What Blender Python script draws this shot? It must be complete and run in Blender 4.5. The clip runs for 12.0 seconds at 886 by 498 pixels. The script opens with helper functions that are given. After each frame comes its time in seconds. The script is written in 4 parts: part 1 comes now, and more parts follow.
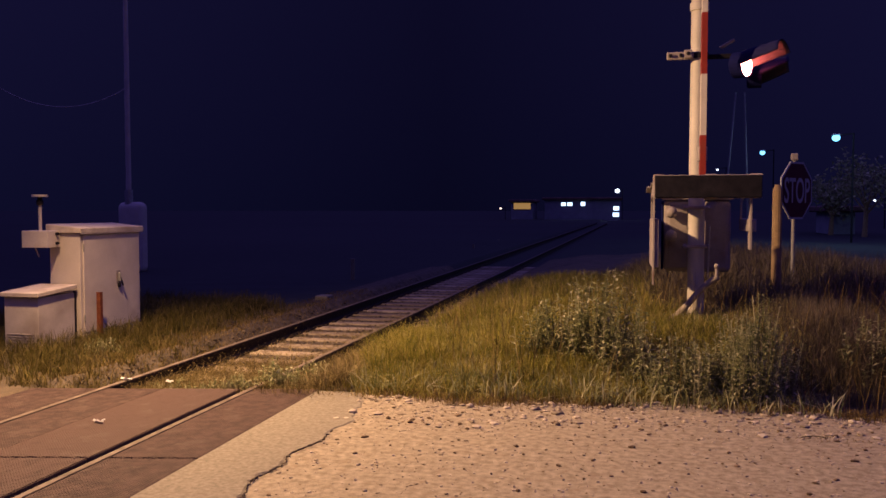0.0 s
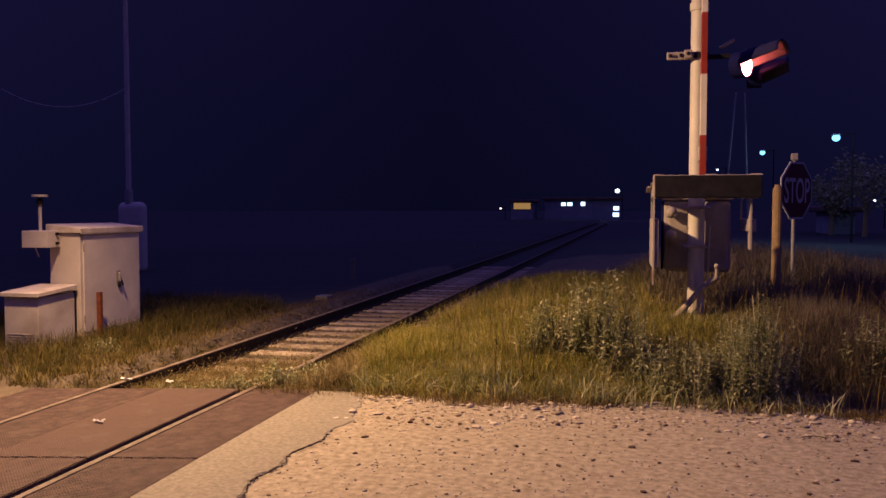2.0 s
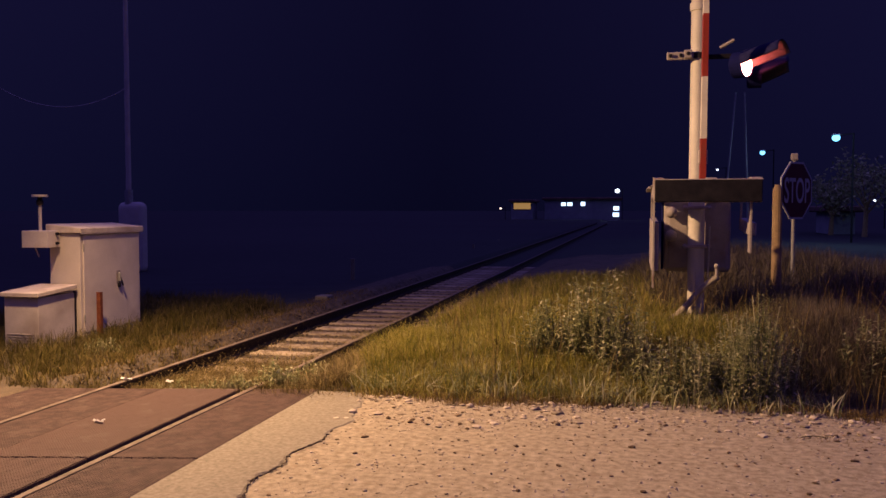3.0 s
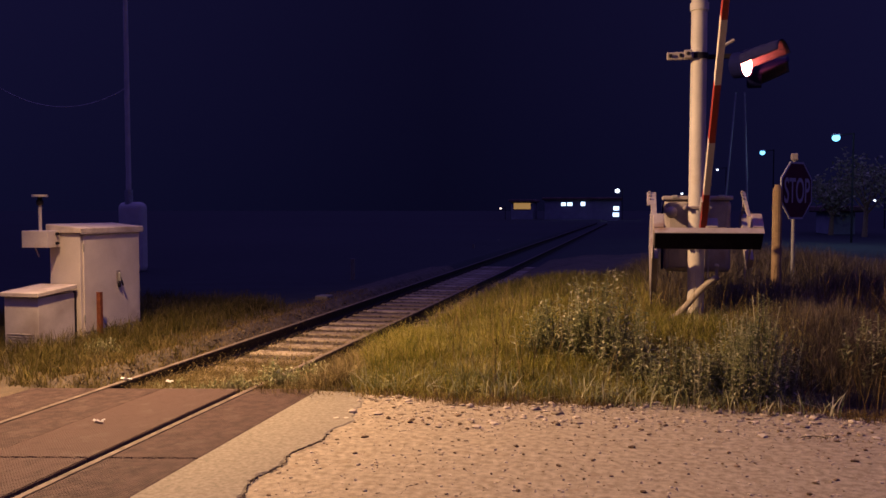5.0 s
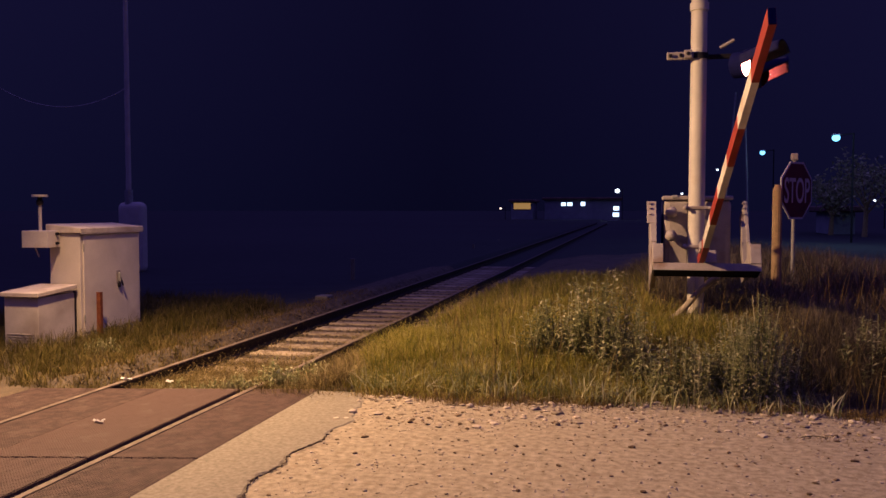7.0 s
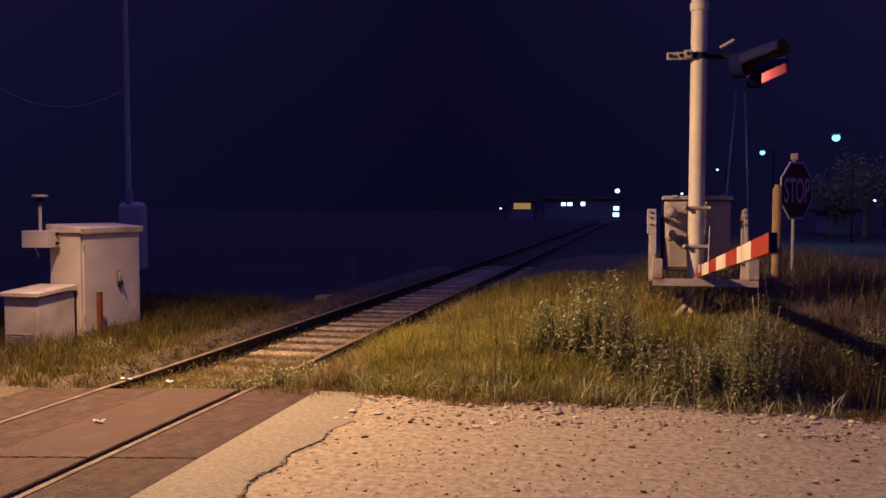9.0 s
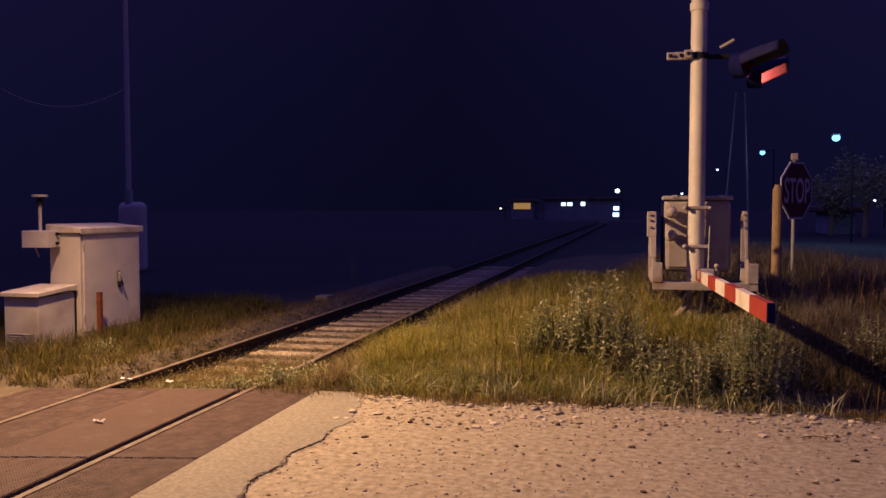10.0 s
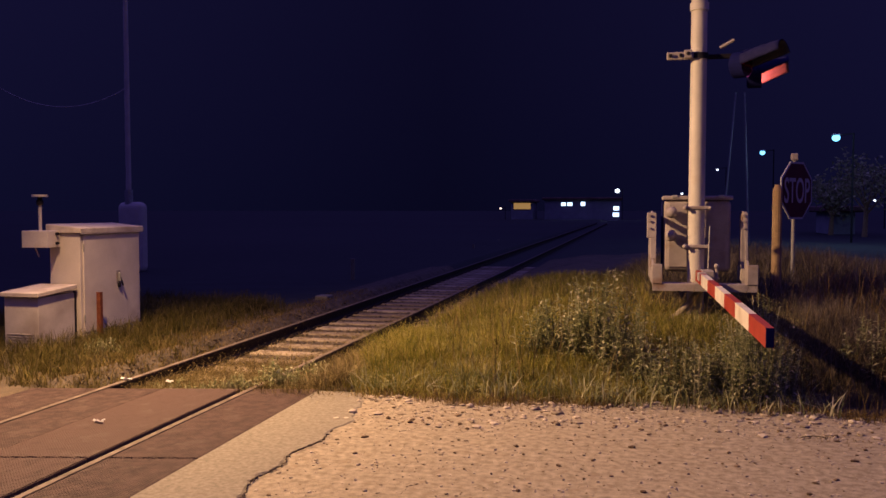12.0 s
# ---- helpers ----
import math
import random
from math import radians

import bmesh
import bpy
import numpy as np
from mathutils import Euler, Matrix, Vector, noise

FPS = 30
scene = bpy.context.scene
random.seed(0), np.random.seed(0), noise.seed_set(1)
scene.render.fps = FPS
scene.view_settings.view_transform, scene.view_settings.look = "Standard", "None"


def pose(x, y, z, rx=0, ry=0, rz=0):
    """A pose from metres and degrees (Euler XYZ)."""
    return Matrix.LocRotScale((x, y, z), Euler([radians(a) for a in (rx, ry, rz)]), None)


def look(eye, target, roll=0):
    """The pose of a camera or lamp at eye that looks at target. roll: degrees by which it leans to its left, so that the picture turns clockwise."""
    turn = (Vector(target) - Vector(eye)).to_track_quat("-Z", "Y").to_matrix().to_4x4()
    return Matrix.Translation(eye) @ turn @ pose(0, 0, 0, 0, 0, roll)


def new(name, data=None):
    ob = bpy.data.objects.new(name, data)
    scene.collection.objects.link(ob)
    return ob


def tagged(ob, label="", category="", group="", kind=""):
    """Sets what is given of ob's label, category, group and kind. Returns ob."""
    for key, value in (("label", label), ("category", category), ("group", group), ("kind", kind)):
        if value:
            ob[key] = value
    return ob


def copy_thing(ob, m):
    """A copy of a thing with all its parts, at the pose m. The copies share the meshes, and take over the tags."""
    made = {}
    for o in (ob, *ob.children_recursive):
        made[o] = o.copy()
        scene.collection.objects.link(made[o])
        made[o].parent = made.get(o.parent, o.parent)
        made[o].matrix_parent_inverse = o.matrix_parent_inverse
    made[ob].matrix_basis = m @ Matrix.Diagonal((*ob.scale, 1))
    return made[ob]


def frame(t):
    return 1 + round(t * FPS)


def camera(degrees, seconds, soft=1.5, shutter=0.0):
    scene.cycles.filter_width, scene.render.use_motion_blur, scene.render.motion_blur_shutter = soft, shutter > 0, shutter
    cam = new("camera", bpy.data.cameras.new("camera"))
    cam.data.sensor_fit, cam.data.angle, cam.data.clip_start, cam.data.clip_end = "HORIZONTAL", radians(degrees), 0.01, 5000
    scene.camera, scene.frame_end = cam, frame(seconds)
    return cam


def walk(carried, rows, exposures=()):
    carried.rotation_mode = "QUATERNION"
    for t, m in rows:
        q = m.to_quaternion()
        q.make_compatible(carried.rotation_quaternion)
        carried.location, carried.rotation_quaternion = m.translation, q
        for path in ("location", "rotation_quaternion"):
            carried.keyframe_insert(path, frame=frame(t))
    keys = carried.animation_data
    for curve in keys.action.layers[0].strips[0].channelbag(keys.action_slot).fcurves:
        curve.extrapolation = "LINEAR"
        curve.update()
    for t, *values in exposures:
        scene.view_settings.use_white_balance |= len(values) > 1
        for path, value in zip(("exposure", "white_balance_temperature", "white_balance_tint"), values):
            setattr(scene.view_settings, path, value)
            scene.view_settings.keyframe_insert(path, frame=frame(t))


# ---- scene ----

# The camera stands still beside the crossing. x: across the track, y: along it, z: up from the rail tops.
cam = camera(56.8, 12.0)
EYE = pose(0, 0, 1.83, 90 - 2.72, 0, 13.16)
walk(cam, [(0.0, EYE), (12.0, EYE)])

# ---- light: night sky and street lamps ----
world = bpy.data.worlds.new("night_sky")
scene.world = world
world.use_nodes = True
wn = world.node_tree.nodes
wl = world.node_tree.links
wn.clear()
w_out = wn.new("ShaderNodeOutputWorld")
w_bg = wn.new("ShaderNodeBackground")
w_co = wn.new("ShaderNodeTexCoord")
w_sep = wn.new("ShaderNodeSeparateXYZ")
w_ramp = wn.new("ShaderNodeValToRGB")
w_ramp.color_ramp.elements[0].position = 0.0
w_ramp.color_ramp.elements[0].color = (0.0031, 0.0030, 0.0155, 1)
w_ramp.color_ramp.elements[1].position = 1.0
w_ramp.color_ramp.elements[1].color = (0.1000, 0.0760, 0.4000, 1)
w_mid = w_ramp.color_ramp.elements.new(0.30)
w_mid.color = (0.0050, 0.0042, 0.0225, 1)
w_high = w_ramp.color_ramp.elements.new(0.55)
w_high.color = (0.0600, 0.0440, 0.2700, 1)
wl.new(w_co.outputs["Generated"], w_sep.inputs[0])
wl.new(w_sep.outputs["Z"], w_ramp.inputs[0])
wl.new(w_ramp.outputs[0], w_bg.inputs["Color"])
wl.new(w_bg.outputs[0], w_out.inputs["Surface"])
# the sky is set brighter towards both sides of the camera's view
w_dot = wn.new("ShaderNodeVectorMath")
w_dot.operation = "DOT_PRODUCT"
w_dot.inputs[1].default_value = (0.974, 0.228, 0.0)
wl.new(w_co.outputs["Generated"], w_dot.inputs[0])
w_abs = wn.new("ShaderNodeMath")
w_abs.operation = "ABSOLUTE"
wl.new(w_dot.outputs["Value"], w_abs.inputs[0])
w_gain = wn.new("ShaderNodeMath")
w_gain.operation = "MULTIPLY_ADD"
wl.new(w_abs.outputs[0], w_gain.inputs[0])
w_gain.inputs[1].default_value, w_gain.inputs[2].default_value = 1.1, 0.80
wl.new(w_gain.outputs[0], w_bg.inputs["Strength"])


def lamp(name, place, power, colour, radius):
    data = bpy.data.lights.new(name, "POINT")
    data.energy, data.color, data.shadow_soft_size = power, colour, radius
    ob = new(name, data)
    ob.location = place
    return ob


def street_light(place, aim, power, colour, radius, cone, blend):
    data = bpy.data.lights.new("street_lamp_light", "SPOT")
    data.energy, data.color, data.shadow_soft_size = power, colour, radius
    data.spot_size, data.spot_blend = radians(cone), blend
    ob = new("street_lamp_light", data)
    ob.matrix_world = look(place, aim)


# a sodium street lamp over the road, turned along it
street_light((-6.2, 7.6, 5.1), (-0.5, 7.0, -1.4), 5800, (1.0, 0.60, 0.30), 0.12, 168, 1.0)
lamp("white_lamp_light", (10.2, 45.0, 5.0), 420, (0.45, 0.72, 1.0), 0.2)


# ---- materials ----
def mat(name, c1, c2, rough=0.8, metal=0.0, scale=8.0, fine=90.0, bump=0.2, dirt=None, dirt_amount=0.0, spec=0.3, island=False, obj=False, span=(0.56, 1.0), deep=0.01):
    """Two colours mixed by coarse noise, a fine grain, a bump and an optional layer of dirt."""
    m = bpy.data.materials.new(name)
    m.use_nodes = True
    n, l = m.node_tree.nodes, m.node_tree.links
    b = n["Principled BSDF"]
    b.inputs["Roughness"].default_value = rough
    b.inputs["Metallic"].default_value = metal
    b.inputs["Specular IOR Level"].default_value = spec
    co = n.new("ShaderNodeTexCoord")
    n1, n2 = n.new("ShaderNodeTexNoise"), n.new("ShaderNodeTexNoise")
    n1.inputs["Scale"].default_value, n1.inputs["Detail"].default_value = scale, 6
    n2.inputs["Scale"].default_value, n2.inputs["Detail"].default_value = fine, 4
    for q in (n1, n2):
        l.new(co.outputs["Object"], q.inputs["Vector"])
    add = n.new("ShaderNodeMath")
    add.operation = "MULTIPLY_ADD"
    l.new(n2.outputs[0], add.inputs[0])
    add.inputs[1].default_value = 0.55
    l.new(n1.outputs[0], add.inputs[2])
    last = add.outputs[0]
    if island or obj:
        g = n.new("ShaderNodeNewGeometry" if island else "ShaderNodeObjectInfo")
        a2 = n.new("ShaderNodeMath")
        a2.operation = "MULTIPLY_ADD"
        l.new(g.outputs["Random Per Island" if island else "Random"], a2.inputs[0])
        a2.inputs[1].default_value = 0.7
        l.new(last, a2.inputs[2])
        a3 = n.new("ShaderNodeMath")
        a3.operation = "SUBTRACT"
        l.new(a2.outputs[0], a3.inputs[0])
        a3.inputs[1].default_value = 0.35
        last = a3.outputs[0]
    ramp = n.new("ShaderNodeValToRGB")
    ramp.color_ramp.elements[0].position, ramp.color_ramp.elements[1].position = span
    ramp.color_ramp.elements[0].color, ramp.color_ramp.elements[1].color = (*c1, 1), (*c2, 1)
    l.new(last, ramp.inputs[0])
    col = ramp.outputs[0]
    if dirt:
        n3 = n.new("ShaderNodeTexNoise")
        n3.inputs["Scale"].default_value, n3.inputs["Detail"].default_value = scale * 0.6, 8
        l.new(co.outputs["Object"], n3.inputs["Vector"])
        r3 = n.new("ShaderNodeValToRGB")
        r3.color_ramp.elements[0].position, r3.color_ramp.elements[1].position = 0.62 - 0.3 * dirt_amount, 0.75
        l.new(n3.outputs[0], r3.inputs[0])
        mx = n.new("ShaderNodeMix")
        mx.data_type = "RGBA"
        l.new(r3.outputs[0], mx.inputs["Factor"])
        l.new(col, mx.inputs["A"])
        mx.inputs["B"].default_value = (*dirt, 1)
        col = mx.outputs["Result"]
    l.new(col, b.inputs["Base Color"])
    bp = n.new("ShaderNodeBump")
    bp.inputs["Strength"].default_value, bp.inputs["Distance"].default_value = bump, deep
    l.new(n2.outputs[0], bp.inputs["Height"])
    l.new(bp.outputs[0], b.inputs["Normal"])
    return m


def glow(name, colour, strength):
    m = bpy.data.materials.new(name)
    m.use_nodes = True
    b = m.node_tree.nodes["Principled BSDF"]
    b.inputs["Base Color"].default_value = (*[0.5 * c for c in colour], 1)
    b.inputs["Emission Color"].default_value = (*colour, 1)
    b.inputs["Emission Strength"].default_value = strength
    return m


M_GRAVEL = mat("packed_gravel", (0.19, 0.155, 0.10), (0.39, 0.33, 0.232), 0.95, 0, 16.0, 150, 0.9, (0.22, 0.168, 0.105), 0.2, span=(0.58, 1.0), deep=0.005)
# ground blackened in its colour where the lamplight runs out
M_NIGHT_GROUND = mat("night_dark_ground", (0.017, 0.020, 0.019), (0.028, 0.031, 0.029), 0.95, 0, 0.05, 2, 0.3)
M_SOIL = mat("soil", (0.06, 0.046, 0.03), (0.13, 0.10, 0.065), 0.95, 0, 3.0, 60, 0.8)
M_BALLAST = mat("ballast_bed", (0.045, 0.034, 0.024), (0.12, 0.095, 0.066), 0.95, 0, 6.0, 45, 1.0)
M_BROKEN = mat("brown_ballast", (0.045, 0.033, 0.022), (0.15, 0.115, 0.078), 0.9, 0, 6, 60, 0.5, island=True)
M_ZINC = mat("pale_zinc", (0.42, 0.37, 0.33), (0.55, 0.49, 0.44), 0.6, 0, 3, 40, 0.05)
M_STONE = mat("limestone_pebble", (0.22, 0.178, 0.125), (0.48, 0.41, 0.31), 0.9, 0, 6, 60, 0.5, island=True)
M_CLOD = mat("dark_clod", (0.085, 0.055, 0.030), (0.19, 0.13, 0.075), 0.95, 0, 9, 60, 0.6, island=True)
M_CONCRETE = mat("worn_concrete", (0.15, 0.13, 0.093), (0.25, 0.22, 0.165), 0.9, 0, 30, 230, 0.6, (0.155, 0.125, 0.088), 0.14, span=(0.58, 0.98), deep=0.003)
M_SLEEPER = mat("sleeper_concrete", (0.19, 0.148, 0.095), (0.36, 0.295, 0.205), 0.9, 0, 9, 80, 0.8, (0.11, 0.078, 0.046), 0.4, obj=True)
M_RUST = mat("rusty_rail", (0.018, 0.013, 0.012), (0.042, 0.027, 0.022), 0.85, 0.1, 12, 120, 0.4, spec=0.15)
M_RAILHEAD = mat("worn_rail_head", (0.10, 0.076, 0.060), (0.20, 0.155, 0.125), 0.75, 0.1, 9, 150, 0.2, (0.08, 0.058, 0.042), 0.35, spec=0.15)
M_PAINT = mat("grey_cabinet_paint", (0.47, 0.41, 0.385), (0.60, 0.53, 0.49), 0.6, 0, 2.5, 60, 0.06, (0.39, 0.32, 0.27), 0.16)
M_STAINED = mat("stained_cabinet_paint", (0.46, 0.40, 0.375), (0.58, 0.51, 0.475), 0.65, 0, 2.2, 60, 0.06, (0.21, 0.16, 0.135), 0.6)
# cabinet paint darkened for the lids, to offset strong light from above
M_LIDTOP = mat("dimmed_lid_paint", (0.42, 0.36, 0.32), (0.55, 0.47, 0.42), 0.8, 0, 7, 90, 0.15, (0.32, 0.25, 0.20), 0.4)
M_MAST = mat("cream_mast_paint", (0.42, 0.385, 0.35), (0.55, 0.51, 0.46), 0.55, 0, 3, 70, 0.06, (0.40, 0.33, 0.27), 0.12)
M_GALV = mat("galvanised_steel", (0.26, 0.25, 0.25), (0.42, 0.41, 0.40), 0.55, 0.5, 9, 90, 0.1)
M_FRAME = mat("grey_frame_paint", (0.245, 0.212, 0.212), (0.355, 0.31, 0.305), 0.6, 0, 5, 80, 0.1, (0.20, 0.12, 0.08), 0.15)
# near-black iron; on the cross beam the darkness stands in for shade
M_IRON_SHADE = mat("iron_and_painted_shade", (0.010, 0.009, 0.014), (0.022, 0.019, 0.026), 0.85, 0.0, 8, 80, 0.25, spec=0.08)
# black with the night sky's blue put into the colour
M_NIGHTBLACK = mat("night_blue_plastic", (0.007, 0.008, 0.050), (0.011, 0.012, 0.075), 0.9, 0, 6, 60, 0.1, spec=0.03)
M_RED = mat("red_boom_paint", (0.21, 0.024, 0.017), (0.30, 0.040, 0.028), 0.5, 0, 4, 70, 0.06, (0.24, 0.05, 0.035), 0.2)
M_WHITE = mat("white_boom_paint", (0.50, 0.45, 0.40), (0.64, 0.59, 0.53), 0.5, 0, 4, 70, 0.06, (0.38, 0.31, 0.25), 0.2)
M_WOOD = mat("weathered_wood", (0.22, 0.145, 0.075), (0.37, 0.26, 0.145), 0.85, 0, 6, 70, 0.5, (0.14, 0.09, 0.05), 0.15)
M_RUSTY = mat("rust_red_steel", (0.12, 0.03, 0.015), (0.22, 0.07, 0.035), 0.8, 0.2, 14, 90, 0.4)
M_SIGNRED = mat("sign_red", (0.060, 0.012, 0.016), (0.085, 0.016, 0.020), 0.6, 0, 5, 60, 0.02)
M_SIGNWHITE = mat("sign_white", (0.34, 0.34, 0.36), (0.44, 0.44, 0.46), 0.6, 0, 5, 60, 0.02)
M_CABLE = mat("cable_sheath", (0.28, 0.24, 0.18), (0.42, 0.36, 0.28), 0.7, 0, 9, 90, 0.1)
M_WALL = mat("plastered_wall", (0.22, 0.23, 0.26), (0.32, 0.33, 0.35), 0.9, 0, 0.6, 12, 0.1)
M_ROOF = mat("roof_tiles", (0.10, 0.06, 0.05), (0.20, 0.12, 0.10), 0.9, 0, 1, 20, 0.2)
M_PAPER = mat("waste_paper", (0.66, 0.64, 0.60), (0.82, 0.80, 0.76), 0.8, 0, 9, 60, 0.1)
M_RUBBER = mat("grooved_rubber", (0.050, 0.030, 0.024), (0.096, 0.060, 0.048), 0.8, 0, 9.0, 70, 0.3, (0.12, 0.086, 0.066), 0.12, obj=True, spec=0.2)
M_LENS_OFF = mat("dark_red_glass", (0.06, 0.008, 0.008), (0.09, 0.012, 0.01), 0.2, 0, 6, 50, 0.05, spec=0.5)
M_HOOD_IN = mat("hood_lining", (0.036, 0.036, 0.042), (0.058, 0.056, 0.062), 0.7, 0, 9, 60, 0.1, spec=0.05)
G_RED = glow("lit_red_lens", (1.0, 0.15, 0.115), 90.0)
G_WHITE = glow("cold_lamp", (0.16, 0.60, 1.0), 3.2)
# hood black tinted blue for skylight, against the warm street lamp
M_HOOD_OUT = mat("hood_night_blue", (0.016, 0.016, 0.060), (0.026, 0.025, 0.085), 0.9, 0, 9, 60, 0.1, spec=0.03)
G_WINDOW = glow("lit_window", (0.55, 0.75, 1.0), 2.6)
# glow put on a house front in place of light falling there
G_WARM = glow("glowing_house_front", (1.0, 0.55, 0.18), 0.32)
G_SPARK = glow("far_lamp", (0.75, 0.85, 1.0), 3.0)
G_SPARKWARM = glow("far_warm_lamp", (1.0, 0.75, 0.6), 2.0)


def add_studs(m, scale):
    """Studded relief of crossing panels."""
    n, l = m.node_tree.nodes, m.node_tree.links
    v = n.new("ShaderNodeTexVoronoi")
    v.voronoi_dimensions = "2D"
    v.inputs["Scale"].default_value, v.inputs["Randomness"].default_value = scale, 0.0
    co = n.new("ShaderNodeTexCoord")
    l.new(co.outputs["Object"], v.inputs["Vector"])
    r = n.new("ShaderNodeValToRGB")
    r.color_ramp.elements[0].position, r.color_ramp.elements[1].position = 0.25, 0.5
    l.new(v.outputs["Distance"], r.inputs[0])
    bp = n.new("ShaderNodeBump")
    bp.invert = True
    bp.inputs["Strength"].default_value, bp.inputs["Distance"].default_value = 1.0, 0.010
    l.new(r.outputs[0], bp.inputs["Height"])
    old = n["Principled BSDF"].inputs["Normal"].links[0].from_socket
    l.new(old, bp.inputs["Normal"])
    l.new(bp.outputs[0], n["Principled BSDF"].inputs["Normal"])


add_studs(M_RUBBER, 40.0)


def blade_material(name, greens, dry):
    m = bpy.data.materials.new(name)
    m.use_nodes = True
    n, l = m.node_tree.nodes, m.node_tree.links
    b = n["Principled BSDF"]
    b.inputs["Roughness"].default_value = 0.7
    b.inputs["Specular IOR Level"].default_value = 0.08
    g = n.new("ShaderNodeNewGeometry")
    co = n.new("ShaderNodeTexCoord")
    no = n.new("ShaderNodeTexNoise")
    no.inputs["Scale"].default_value, no.inputs["Detail"].default_value = 2.6, 6
    l.new(co.outputs["Object"], no.inputs["Vector"])
    ma = n.new("ShaderNodeMath")
    ma.operation = "MULTIPLY_ADD"
    l.new(no.outputs[0], ma.inputs[0])
    ma.inputs[1].default_value = 1.3
    mb = n.new("ShaderNodeMath")
    mb.operation = "MULTIPLY_ADD"
    l.new(g.outputs["Random Per Island"], mb.inputs[0])
    mb.inputs[1].default_value, mb.inputs[2].default_value = 0.9, -0.6
    l.new(mb.outputs[0], ma.inputs[2])
    r = n.new("ShaderNodeValToRGB")
    e = r.color_ramp.elements
    e[0].position, e[0].color = 0.15, (*greens[0], 1)
    e[1].position, e[1].color = 0.62, (*greens[1], 1)
    k = e.new(0.95)
    k.color = (*dry, 1)
    l.new(ma.outputs[0], r.inputs[0])
    l.new(r.outputs[0], b.inputs["Base Color"])
    t = n.new("ShaderNodeBsdfTranslucent")
    l.new(r.outputs[0], t.inputs["Color"])
    mix = n.new("ShaderNodeMixShader")
    mix.inputs[0].default_value = 0.28
    l.new(b.outputs[0], mix.inputs[1])
    l.new(t.outputs[0], mix.inputs[2])
    l.new(mix.outputs[0], n["Material Output"].inputs["Surface"])
    return m


M_GRASS = blade_material("grass", ((0.122, 0.122, 0.018), (0.27, 0.24, 0.040)), (0.43, 0.36, 0.13))
M_HEAD = blade_material("seed_head", ((0.15, 0.145, 0.04), (0.28, 0.25, 0.08)), (0.42, 0.36, 0.16))
M_VERGE = blade_material("verge_grass_blade", ((0.062, 0.056, 0.012), (0.118, 0.094, 0.024)), (0.19, 0.145, 0.06))
M_DRYGRASS = blade_material("dry_grass", ((0.10, 0.07, 0.022), (0.185, 0.128, 0.042)), (0.30, 0.215, 0.09))
M_TRACKWEED = blade_material("track_weed", ((0.085, 0.064, 0.022), (0.165, 0.125, 0.046)), (0.31, 0.245, 0.125))
M_LEAF = blade_material("weed_leaf", ((0.15, 0.165, 0.075), (0.30, 0.30, 0.15)), (0.52, 0.49, 0.31))
# grey weedy grass, its colour darkened further to stand for shade
M_SHADEGRASS = blade_material("shaded_grass", ((0.08, 0.066, 0.042), (0.15, 0.122, 0.078)), (0.26, 0.215, 0.15))

# ---- building tools ----
WHERE = {}


def root(name, place, label, category, group=""):
    ob = new(name)
    ob.empty_display_size = 0.1
    ob.location = place
    WHERE[ob.name] = Vector(place)
    return tagged(ob, label, category, group)


def part(name, bm, material, parent=None, label="", origin=None, smooth=False):
    """Links a bmesh given in world places as one mesh object under a thing or a part."""
    base = WHERE[parent.name] if parent else Vector((0, 0, 0))
    at = Vector(origin) if origin is not None else base.copy()
    bmesh.ops.translate(bm, vec=-at, verts=bm.verts)
    bmesh.ops.recalc_face_normals(bm, faces=bm.faces)
    me = bpy.data.meshes.new(name)
    bm.to_mesh(me)
    bm.free()
    for q in (material if isinstance(material, (list, tuple)) else [material]):
        me.materials.append(q)
    if smooth:
        me.polygons.foreach_set("use_smooth", [True] * len(me.polygons))
    ob = new(name, me)
    ob.parent = parent
    ob.location = at - base
    WHERE[ob.name] = at
    if label:
        ob["label"] = label
    return ob


def box(bm, lo, hi, bev=0.006, seg=1):
    c = [(a + b) / 2 for a, b in zip(lo, hi)]
    s = [max(b - a, 1e-4) for a, b in zip(lo, hi)]
    r = bmesh.ops.create_cube(bm, size=1, matrix=Matrix.Translation(c) @ Matrix.Diagonal((*s, 1)))
    if bev:
        es = {e for v in r["verts"] for e in v.link_edges}
        bmesh.ops.bevel(bm, geom=list(es), offset=min(bev, min(s) * 0.45), segments=seg, affect="EDGES", profile=0.5)
    return bm


def boxed(*args, **kw):
    return box(bmesh.new(), *args, **kw)


def tube(bm, a, b, r1, r2=None, seg=14):
    a, b = Vector(a), Vector(b)
    r2 = r1 if r2 is None else r2
    m = Matrix.Translation((a + b) / 2) @ (b - a).to_track_quat("Z", "Y").to_matrix().to_4x4()
    bmesh.ops.create_cone(bm, cap_ends=True, segments=seg, radius1=r1, radius2=r2, depth=(b - a).length, matrix=m)
    return bm


def tubed(*args, **kw):
    return tube(bmesh.new(), *args, **kw)


